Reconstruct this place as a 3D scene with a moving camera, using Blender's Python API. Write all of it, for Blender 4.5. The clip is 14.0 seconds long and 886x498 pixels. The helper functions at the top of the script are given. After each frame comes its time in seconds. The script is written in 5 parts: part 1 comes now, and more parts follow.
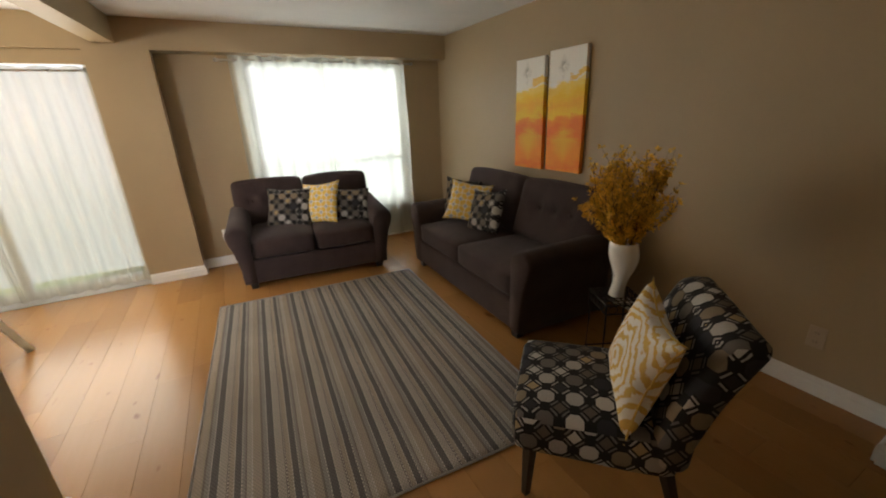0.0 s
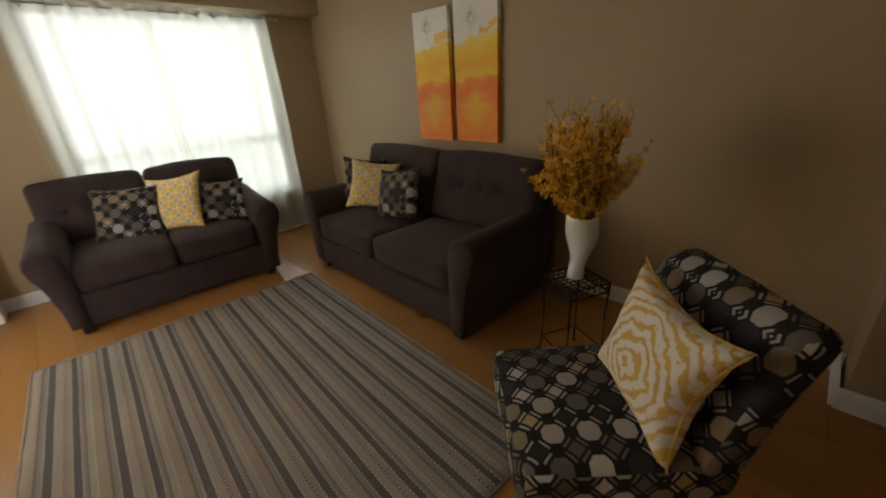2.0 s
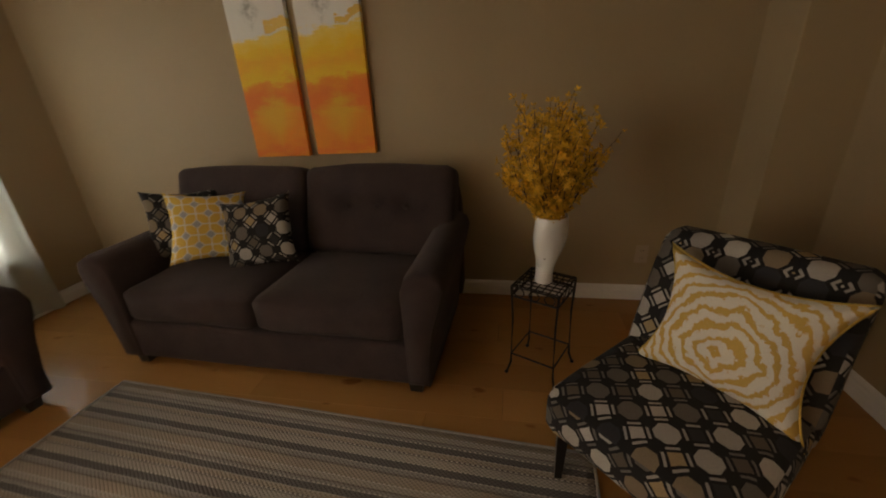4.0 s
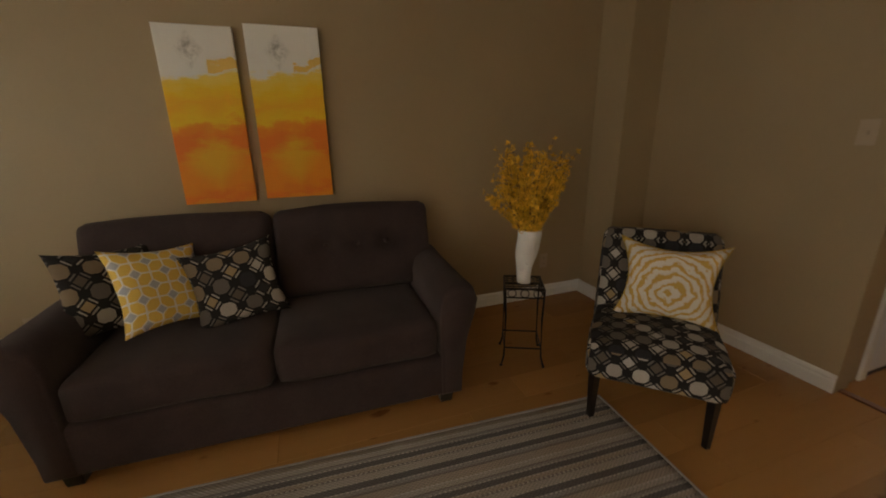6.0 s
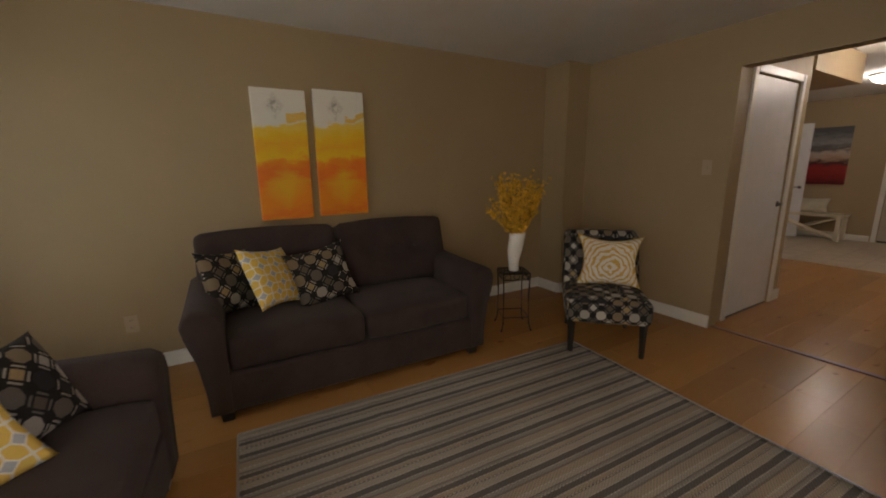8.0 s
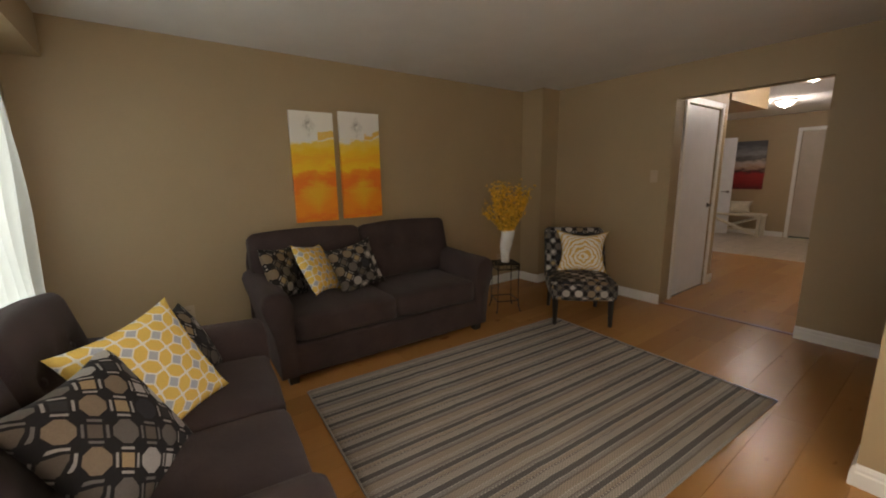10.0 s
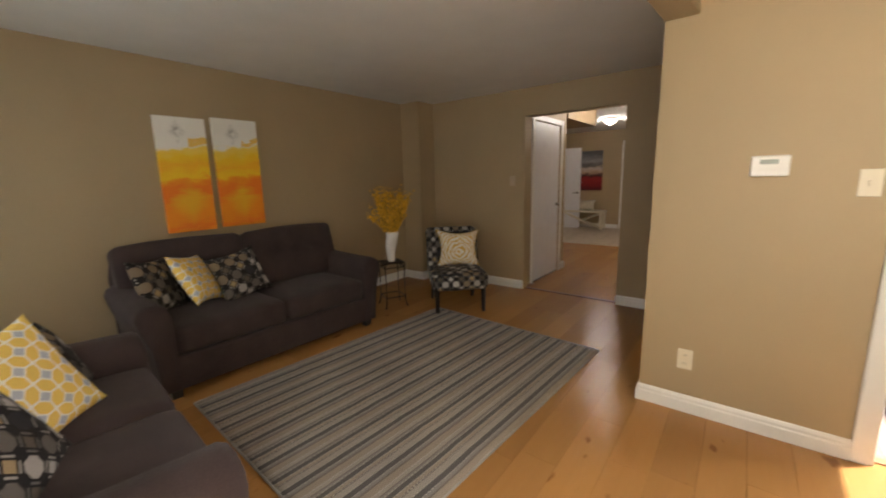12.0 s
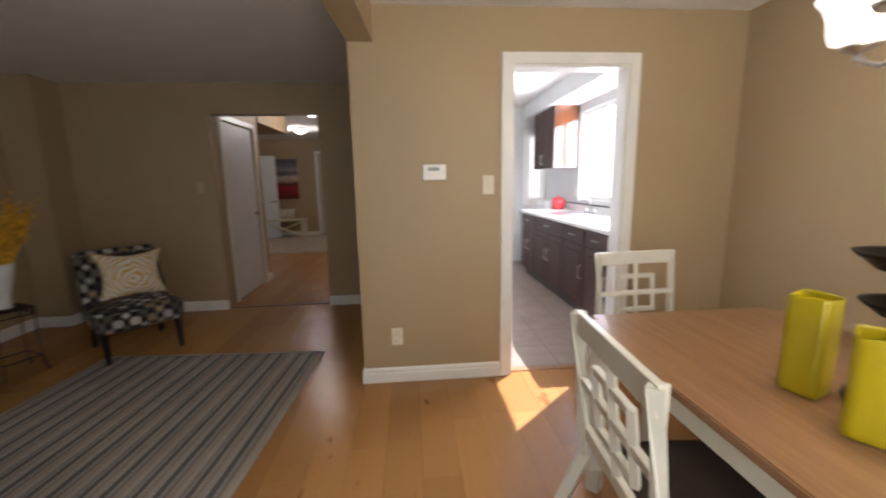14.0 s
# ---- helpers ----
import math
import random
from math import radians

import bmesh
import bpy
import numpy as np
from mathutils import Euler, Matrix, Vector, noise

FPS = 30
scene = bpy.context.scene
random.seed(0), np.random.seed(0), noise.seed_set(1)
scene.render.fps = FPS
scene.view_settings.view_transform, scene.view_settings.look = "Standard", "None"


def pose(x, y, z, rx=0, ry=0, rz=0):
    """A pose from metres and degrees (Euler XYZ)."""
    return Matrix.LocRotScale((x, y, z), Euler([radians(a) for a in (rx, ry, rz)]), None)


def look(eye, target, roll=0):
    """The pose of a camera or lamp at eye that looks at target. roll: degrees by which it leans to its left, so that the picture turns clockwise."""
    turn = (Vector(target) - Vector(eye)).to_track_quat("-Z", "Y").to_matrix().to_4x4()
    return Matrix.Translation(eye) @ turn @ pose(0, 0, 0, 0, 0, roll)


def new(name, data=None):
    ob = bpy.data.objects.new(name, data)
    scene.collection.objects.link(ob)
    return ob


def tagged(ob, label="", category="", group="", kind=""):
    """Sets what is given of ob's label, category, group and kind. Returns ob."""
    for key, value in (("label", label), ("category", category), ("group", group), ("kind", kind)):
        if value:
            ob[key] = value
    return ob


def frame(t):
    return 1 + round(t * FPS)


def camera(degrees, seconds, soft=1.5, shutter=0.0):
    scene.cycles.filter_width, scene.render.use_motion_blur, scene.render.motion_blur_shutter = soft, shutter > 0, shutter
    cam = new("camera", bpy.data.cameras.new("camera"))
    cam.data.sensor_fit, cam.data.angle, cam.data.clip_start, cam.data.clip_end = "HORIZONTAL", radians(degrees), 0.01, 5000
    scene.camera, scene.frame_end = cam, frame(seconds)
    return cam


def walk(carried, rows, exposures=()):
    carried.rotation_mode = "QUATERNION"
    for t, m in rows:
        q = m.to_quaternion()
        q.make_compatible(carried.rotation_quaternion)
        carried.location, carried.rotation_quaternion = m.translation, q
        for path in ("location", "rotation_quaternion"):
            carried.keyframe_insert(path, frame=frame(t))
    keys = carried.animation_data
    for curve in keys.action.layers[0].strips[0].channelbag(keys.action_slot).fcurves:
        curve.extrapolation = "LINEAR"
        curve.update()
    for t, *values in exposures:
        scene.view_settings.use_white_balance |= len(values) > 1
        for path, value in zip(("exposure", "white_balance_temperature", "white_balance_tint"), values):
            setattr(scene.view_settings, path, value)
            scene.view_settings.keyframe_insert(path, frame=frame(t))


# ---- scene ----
cam = camera(97.5, 14.0, 1.9, 0.5)
PATH = [
    (0, (-2.451, 0.064, 1.455), (-1.569, 1.734, 0.797), -2.3),
    (0.5, (-2.444, 0.149, 1.46), (-1.458, 1.738, 0.752), -2.6),
    (1, (-2.407, 0.261, 1.454), (-1.32, 1.762, 0.702), -2.8),
    (1.5, (-2.365, 0.385, 1.401), (-1.174, 1.794, 0.629), -3.2),
    (2, (-2.332, 0.58, 1.364), (-1.037, 1.891, 0.586), -3.5),
    (2.5, (-2.309, 0.776, 1.326), (-0.875, 1.929, 0.543), -3.1),
    (3, (-2.316, 1.005, 1.307), (-0.722, 1.919, 0.518), -3.0),
    (3.5, (-2.32, 1.26, 1.296), (-0.594, 1.892, 0.509), -3.0),
    (4, (-2.338, 1.451, 1.315), (-0.527, 1.806, 0.543), -3.2),
    (6.5, (-2.691, 2.698, 1.315), (-0.925, 1.912, 0.801), -0.7),
    (7, (-2.851, 2.92, 1.325), (-1.115, 2.046, 0.853), -0.7),
    (7.5, (-2.981, 3.16, 1.316), (-1.268, 2.222, 0.884), -0.8),
    (8, (-3.1, 3.379, 1.303), (-1.412, 2.384, 0.901), -0.8),
    (10.5, (-3.46, 4.103, 1.337), (-1.917, 2.886, 0.967), -1.0),
    (11, (-3.53, 4.148, 1.329), (-2.049, 2.854, 0.966), -1.1),
    (11.5, (-3.588, 4.181, 1.332), (-2.215, 2.77, 0.976), -1.2),
    (12, (-3.664, 4.176, 1.34), (-2.455, 2.624, 0.982), -1.4),
    (12.5, (-3.665, 4.195, 1.345), (-2.698, 2.481, 0.986), -1.4),
    (13, (-3.639, 4.185, 1.351), (-2.972, 2.334, 0.994), -1.4),
    (13.5, (-3.601, 4.166, 1.334), (-3.328, 2.216, 0.987), -1.2),
    (14, (-3.59, 4.177, 1.302), (-3.749, 2.212, 0.961), -1.1),
]
EXPOSURES = [
    (0.0, -0.22, 6400, 12), (1.5, -0.4, 6500, 12), (2.5, -0.48, 6600, 12), (4.0, -0.66, 7300, 17), (6.5, -0.8, 7000, 15), (8.0, -0.72, 6600, 15),
    (10.5, -0.42, 6500, 15), (12.0, -0.3, 6400, 14), (13.0, -0.28, 6050, 12), (14.0, -0.82, 5800, 16),
]
walk(cam, [(t, look(eye, target, roll)) for t, eye, target, roll in PATH], EXPOSURES)

# ---- light ----
world = bpy.data.worlds.new("world")
scene.world = world
world.use_nodes = True
_wn = world.node_tree.nodes
_sky = _wn.new("ShaderNodeTexSky")
_sky.sky_type = "NISHITA"
_sky.sun_disc = False
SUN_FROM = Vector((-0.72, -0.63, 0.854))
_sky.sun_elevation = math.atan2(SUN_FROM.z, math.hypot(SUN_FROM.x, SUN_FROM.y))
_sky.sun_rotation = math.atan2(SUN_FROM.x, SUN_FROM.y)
world.node_tree.links.new(_sky.outputs[0], _wn["Background"].inputs[0])
_wn["Background"].inputs[1].default_value = 0.12


def lamp(name, kind, energy, color, matrix, size=None, size_y=None, angle=None):
    d = bpy.data.lights.new(name, kind)
    d.energy, d.color = energy, color
    if kind == "AREA":
        d.shape, d.size, d.size_y = "RECTANGLE", size, size_y
    elif kind == "SUN":
        d.angle = angle
    elif size:
        d.shadow_soft_size = size
    o = new(name, d)
    o.matrix_world = matrix
    return o


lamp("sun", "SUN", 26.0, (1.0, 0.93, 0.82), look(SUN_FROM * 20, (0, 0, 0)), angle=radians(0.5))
lamp("window_daylight", "AREA", 32, (0.95, 1.0, 0.97), look((-1.34, 4.90, 1.22), (-1.34, 3.0, 1.22)), 1.72, 1.62)
lamp("patio_daylight", "AREA", 45, (1.0, 0.94, 0.79), look((-4.25, 4.50, 1.25), (-4.25, 3.0, 1.25)), 1.75, 1.4)
lamp("kitchen_daylight", "AREA", 300, (1.0, 0.98, 0.96), look((-5.875, 0.115, 1.585), (-4.5, 0.115, 1.585)), 1.66, 1.06)
lamp("kitchen_end_daylight", "AREA", 8, (1.0, 0.98, 0.95), look((-5.58, -2.1, 1.5), (-5.58, -0.5, 1.5)), 0.26, 1.0)
lamp("hall_lamp_light", "POINT", 27, (1.0, 0.88, 0.74), pose(-1.45, -4.05, 2.24), 0.09)
lamp("hall_lamp_light", "POINT", 27, (1.0, 0.88, 0.74), pose(-2.16, -2.0, 2.24), 0.09)
lamp("chandelier_light", "POINT", 42, (1.0, 0.86, 0.60), pose(-4.69, 3.40, 1.76), 0.12)


# ---- materials ----
def nodes_of(name):
    m = bpy.data.materials.new(name)
    m.use_nodes = True
    nt = m.node_tree
    return m, nt, nt.nodes["Principled BSDF"]


def nd(nt, kind, **sets):
    n = nt.nodes.new("ShaderNode" + kind)
    for k, v in sets.items():
        if k == "operation":
            n.operation = v
        elif k == "blend":
            n.blend_type = v
        elif k == "dtype":
            n.data_type = v
    return n


def math_node(nt, op, a, b=None, c=None):
    n = nt.nodes.new("ShaderNodeMath")
    n.operation = op
    for i, v in enumerate((a, b, c)):
        if v is None:
            continue
        if isinstance(v, (int, float)):
            n.inputs[i].default_value = v
        else:
            nt.links.new(v, n.inputs[i])
    return n.outputs[0]


def mix_col(nt, fac, a, b, blend="MIX"):
    n = nt.nodes.new("ShaderNodeMix")
    n.data_type, n.blend_type = "RGBA", blend
    for sock, v in ((n.inputs[0], fac), (n.inputs[6], a), (n.inputs[7], b)):
        if isinstance(v, (int, float)):
            sock.default_value = v
        elif isinstance(v, tuple):
            sock.default_value = (*v, 1) if len(v) == 3 else v
        else:
            nt.links.new(v, sock)
    return n.outputs[2]


def coords(nt, which="Object", scale=(1, 1, 1), rot=(0, 0, 0)):
    t = nt.nodes.new("ShaderNodeTexCoord")
    m = nt.nodes.new("ShaderNodeMapping")
    m.inputs["Scale"].default_value = scale
    m.inputs["Rotation"].default_value = rot
    nt.links.new(t.outputs[which], m.inputs[0])
    return m.outputs[0]


def noise_tex(nt, vec, scale, detail=3.0, rough=0.55):
    n = nt.nodes.new("ShaderNodeTexNoise")
    n.inputs["Scale"].default_value, n.inputs["Detail"].default_value, n.inputs["Roughness"].default_value = scale, detail, rough
    nt.links.new(vec, n.inputs["Vector"])
    return n.outputs[0]


def ramp(nt, fac, stops, interp="LINEAR"):
    n = nt.nodes.new("ShaderNodeValToRGB")
    cr = n.color_ramp
    cr.interpolation = interp
    while len(cr.elements) < len(stops):
        cr.elements.new(0.5)
    for e, (p, c) in zip(cr.elements, stops):
        e.position, e.color = p, (*c, 1)
    nt.links.new(fac, n.inputs[0])
    return n.outputs[0]


def bump(nt, b, height, strength, dist=0.01):
    n = nt.nodes.new("ShaderNodeBump")
    n.inputs["Strength"].default_value, n.inputs["Distance"].default_value = strength, dist
    nt.links.new(height, n.inputs["Height"])
    nt.links.new(n.outputs[0], b.inputs["Normal"])


def plain(name, color, rough=0.5, metal=0.0, var=0.08, scale=6.0, grain=0.0, grain_scale=200.0, spec=0.5, coat=0.0):
    """Paint, metal or plastic with soft blotches and a fine grain."""
    m, nt, b = nodes_of(name)
    v = coords(nt)
    n1 = noise_tex(nt, v, scale, 4)
    dark = tuple(c * (1 - var) for c in color)
    lite = tuple(min(1, c * (1 + var)) for c in color)
    nt.links.new(ramp(nt, n1, [(0.3, dark), (0.7, lite)]), b.inputs["Base Color"])
    b.inputs["Roughness"].default_value, b.inputs["Metallic"].default_value = rough, metal
    b.inputs["Specular IOR Level"].default_value, b.inputs["Coat Weight"].default_value = spec, coat
    if grain:
        bump(nt, b, noise_tex(nt, v, grain_scale, 2), grain, 0.002)
    return m


def fabric(name, color, var=0.2, weave=900.0):
    m, nt, b = nodes_of(name)
    v = coords(nt)
    big = noise_tex(nt, v, 5, 4)
    fine = noise_tex(nt, v, 260, 2)
    w = nt.nodes.new("ShaderNodeTexWave")
    w.inputs["Scale"].default_value, w.inputs["Distortion"].default_value = weave / 6, 1.5
    nt.links.new(v, w.inputs["Vector"])
    c1 = ramp(nt, big, [(0.3, tuple(c * (1 - var) for c in color)), (0.7, tuple(c * (1 + var) for c in color))])
    c2 = mix_col(nt, 0.35, c1, ramp(nt, fine, [(0.3, (0.35, 0.35, 0.35)), (0.7, (1.4, 1.4, 1.4))]), "MULTIPLY")
    nt.links.new(c2, b.inputs["Base Color"])
    b.inputs["Roughness"].default_value = 0.95
    b.inputs["Specular IOR Level"].default_value = 0.15
    b.inputs["Sheen Weight"].default_value = 0.08
    bump(nt, b, math_node(nt, "ADD", fine, w.outputs[0]), 0.25, 0.002)
    return m


def cells(nt, vec):
    """Local place in a unit cell (-0.5 to 0.5), the cell's id, its parity and the place shifted by half a cell."""
    sep = nt.nodes.new("ShaderNodeSeparateXYZ")
    nt.links.new(vec, sep.inputs[0])
    x, y = sep.outputs[0], sep.outputs[1]
    fx, fy = math_node(nt, "FLOOR", x), math_node(nt, "FLOOR", y)
    u = math_node(nt, "ABSOLUTE", math_node(nt, "SUBTRACT", math_node(nt, "SUBTRACT", x, fx), 0.5))
    v = math_node(nt, "ABSOLUTE", math_node(nt, "SUBTRACT", math_node(nt, "SUBTRACT", y, fy), 0.5))
    par = math_node(nt, "PINGPONG", math_node(nt, "ADD", fx, fy), 1.0)
    idv = nt.nodes.new("ShaderNodeCombineXYZ")
    nt.links.new(fx, idv.inputs[0])
    nt.links.new(fy, idv.inputs[1])
    wn = nt.nodes.new("ShaderNodeTexWhiteNoise")
    wn.noise_dimensions = "2D"
    nt.links.new(idv.outputs[0], wn.inputs["Vector"])
    return u, v, par, wn.outputs["Value"]


def less(nt, a, b):
    return math_node(nt, "LESS_THAN", a, b)


def octagon_fabric(name, period, rot=0.0):
    """Near-black cloth with woven octagons, framed squares and short bars in greys and tans."""
    m, nt, b = nodes_of(name)
    vec = coords(nt, "UV", (1 / period, 1 / period, 1), (0, 0, rot))
    u, v, par, rnd = cells(nt, vec)
    mx = math_node(nt, "MAXIMUM", u, v)
    dia = math_node(nt, "MULTIPLY", math_node(nt, "ADD", u, v), 0.74)
    octd = math_node(nt, "MAXIMUM", mx, dia)
    odd = math_node(nt, "GREATER_THAN", par, 0.5)
    even = math_node(nt, "SUBTRACT", 1.0, odd)
    tones = ramp(nt, rnd, [(0.0, (0.37, 0.34, 0.31)), (0.2, (0.22, 0.165, 0.11)), (0.42, (0.13, 0.115, 0.10)), (0.62, (0.47, 0.44, 0.40)), (0.76, (0.028, 0.028, 0.032))], "CONSTANT")
    tones2 = ramp(nt, rnd, [(0.0, (0.42, 0.38, 0.35)), (0.28, (0.36, 0.26, 0.14)), (0.45, (0.11, 0.09, 0.07)), (0.72, (0.45, 0.42, 0.40)), (0.85, (0.03, 0.03, 0.03))], "CONSTANT")
    base = (0.016, 0.014, 0.014)
    col = mix_col(nt, math_node(nt, "MULTIPLY", even, less(nt, octd, 0.44)), base, tones)
    col = mix_col(nt, math_node(nt, "MULTIPLY", odd, less(nt, mx, 0.24)), col, tones2)
    # bars along the edges between the cells
    eu, ev = math_node(nt, "SUBTRACT", 0.5, u), math_node(nt, "SUBTRACT", 0.5, v)
    bar1 = math_node(nt, "MULTIPLY", math_node(nt, "MULTIPLY", less(nt, eu, 0.155), math_node(nt, "GREATER_THAN", eu, 0.06)), less(nt, v, 0.24))
    bar2 = math_node(nt, "MULTIPLY", math_node(nt, "MULTIPLY", less(nt, ev, 0.155), math_node(nt, "GREATER_THAN", ev, 0.06)), less(nt, u, 0.24))
    bars = math_node(nt, "MULTIPLY", odd, math_node(nt, "MAXIMUM", bar1, bar2))
    col = mix_col(nt, math_node(nt, "MULTIPLY", bars, ramp(nt, rnd, [(0.0, (0.9, 0.9, 0.9)), (0.55, (0.35, 0.35, 0.35)), (0.8, (0.8, 0.8, 0.8))], "CONSTANT")), col, (0.38, 0.35, 0.32))
    fine = noise_tex(nt, coords(nt), 420, 2)
    col = mix_col(nt, 0.4, col, ramp(nt, fine, [(0.3, (0.5, 0.5, 0.5)), (0.7, (1.3, 1.3, 1.3))]), "MULTIPLY")
    nt.links.new(col, b.inputs["Base Color"])
    b.inputs["Roughness"].default_value = 0.85
    b.inputs["Specular IOR Level"].default_value = 0.25
    bump(nt, b, fine, 0.3, 0.002)
    return m


def lattice_fabric(name, period, rot=0.0):
    """Yellow cloth with a white octagon lattice and grey-blue squares."""
    m, nt, b = nodes_of(name)
    vec = coords(nt, "UV", (1 / period, 1 / period, 1), (0, 0, rot))
    u, v, par, rnd = cells(nt, vec)
    mx = math_node(nt, "MAXIMUM", u, v)
    eu, ev = math_node(nt, "SUBTRACT", 0.5, u), math_node(nt, "SUBTRACT", 0.5, v)
    white = (0.80, 0.77, 0.70)
    # petals parted by white diagonals, round a grey square in a white frame
    diag = math_node(nt, "ABSOLUTE", math_node(nt, "SUBTRACT", u, v))
    col = mix_col(nt, less(nt, diag, 0.06), (0.76, 0.53, 0.13), white)
    col = mix_col(nt, less(nt, math_node(nt, "ADD", eu, ev), 0.11), col, white)
    col = mix_col(nt, less(nt, mx, 0.245), col, white)
    col = mix_col(nt, less(nt, mx, 0.18), col, (0.44, 0.46, 0.52))
    fine = noise_tex(nt, coords(nt), 380, 2)
    col = mix_col(nt, 0.3, col, ramp(nt, fine, [(0.3, (0.6, 0.6, 0.6)), (0.7, (1.2, 1.2, 1.2))]), "MULTIPLY")
    nt.links.new(col, b.inputs["Base Color"])
    b.inputs["Roughness"].default_value = 0.9
    b.inputs["Specular IOR Level"].default_value = 0.15
    bump(nt, b, fine, 0.3, 0.002)
    return m


def zebra_fabric(name):
    """White cloth with wavering mustard rings that grow from a small square off its middle."""
    m, nt, b = nodes_of(name)
    t = nt.nodes.new("ShaderNodeTexCoord")
    nz = nt.nodes.new("ShaderNodeTexNoise")
    nz.inputs["Scale"].default_value, nz.inputs["Detail"].default_value = 8.0, 9.0
    nz.inputs["Roughness"].default_value = 0.62
    nt.links.new(t.outputs["UV"], nz.inputs["Vector"])
    vm = nt.nodes.new("ShaderNodeVectorMath")
    vm.operation = "MULTIPLY_ADD"
    nt.links.new(nz.outputs["Color"], vm.inputs[0])
    vm.inputs[1].default_value = (0.13, 0.13, 0)
    nt.links.new(t.outputs["UV"], vm.inputs[2])
    sep = nt.nodes.new("ShaderNodeSeparateXYZ")
    nt.links.new(vm.outputs[0], sep.inputs[0])
    u = math_node(nt, "ABSOLUTE", math_node(nt, "SUBTRACT", sep.outputs[0], 0.07))
    v = math_node(nt, "ABSOLUTE", math_node(nt, "SUBTRACT", sep.outputs[1], 0.02))
    d = math_node(nt, "ADD", math_node(nt, "MULTIPLY", math_node(nt, "MAXIMUM", u, v), 0.25), math_node(nt, "MULTIPLY", math_node(nt, "ADD", math_node(nt, "MULTIPLY", u, 0.85), v), 0.62))
    s = math_node(nt, "SINE", math_node(nt, "MULTIPLY", d, 2 * math.pi / 0.040))
    rough = noise_tex(nt, t.outputs["UV"], 75, 5, 0.7)
    s2 = math_node(nt, "ADD", s, math_node(nt, "MULTIPLY", math_node(nt, "SUBTRACT", rough, 0.5), 3.2))
    col = mix_col(nt, math_node(nt, "GREATER_THAN", s2, 0.30), (0.74, 0.70, 0.63), (0.62, 0.40, 0.11))
    fine = noise_tex(nt, coords(nt), 380, 2)
    col = mix_col(nt, 0.25, col, ramp(nt, fine, [(0.3, (0.6, 0.6, 0.6)), (0.7, (1.2, 1.2, 1.2))]), "MULTIPLY")
    nt.links.new(col, b.inputs["Base Color"])
    b.inputs["Roughness"].default_value = 0.9
    b.inputs["Specular IOR Level"].default_value = 0.15
    bump(nt, b, math_node(nt, "ADD", fine, math_node(nt, "MULTIPLY", s2, 0.6)), 0.35, 0.003)
    return m


def plank_material(name):
    m, nt, b = nodes_of(name)
    oi = nt.nodes.new("ShaderNodeObjectInfo")
    t = nt.nodes.new("ShaderNodeTexCoord")
    off = nt.nodes.new("ShaderNodeVectorMath")
    off.operation = "ADD"
    cmb = nt.nodes.new("ShaderNodeCombineXYZ")
    nt.links.new(math_node(nt, "MULTIPLY", oi.outputs["Random"], 37.0), cmb.inputs[0])
    nt.links.new(math_node(nt, "MULTIPLY", oi.outputs["Random"], 91.0), cmb.inputs[1])
    nt.links.new(t.outputs["Object"], off.inputs[0])
    nt.links.new(cmb.outputs[0], off.inputs[1])
    mp = nt.nodes.new("ShaderNodeMapping")
    mp.inputs["Scale"].default_value = (9, 1.0, 1)
    nt.links.new(off.outputs[0], mp.inputs[0])
    g = noise_tex(nt, mp.outputs[0], 3.0, 6, 0.62)
    mp2 = nt.nodes.new("ShaderNodeMapping")
    mp2.inputs["Scale"].default_value = (5, 2.2, 1)
    nt.links.new(off.outputs[0], mp2.inputs[0])
    kn = noise_tex(nt, mp2.outputs[0], 2.2, 2)
    col = ramp(nt, g, [(0.25, (0.388, 0.199, 0.065)), (0.5, (0.40, 0.207, 0.069)), (0.75, (0.412, 0.215, 0.074))])
    col = mix_col(nt, 1.0, col, ramp(nt, oi.outputs["Random"], [(0.0, (0.84, 0.82, 0.80)), (1.0, (1.1, 1.08, 1.05))]), "MULTIPLY")
    col = mix_col(nt, 1.0, col, ramp(nt, kn, [(0.25, (0.62, 0.54, 0.47)), (0.32, (1, 1, 1))]), "MULTIPLY")
    nt.links.new(col, b.inputs["Base Color"])
    b.inputs["Roughness"].default_value = 0.26
    b.inputs["Specular IOR Level"].default_value = 0.34
    return m


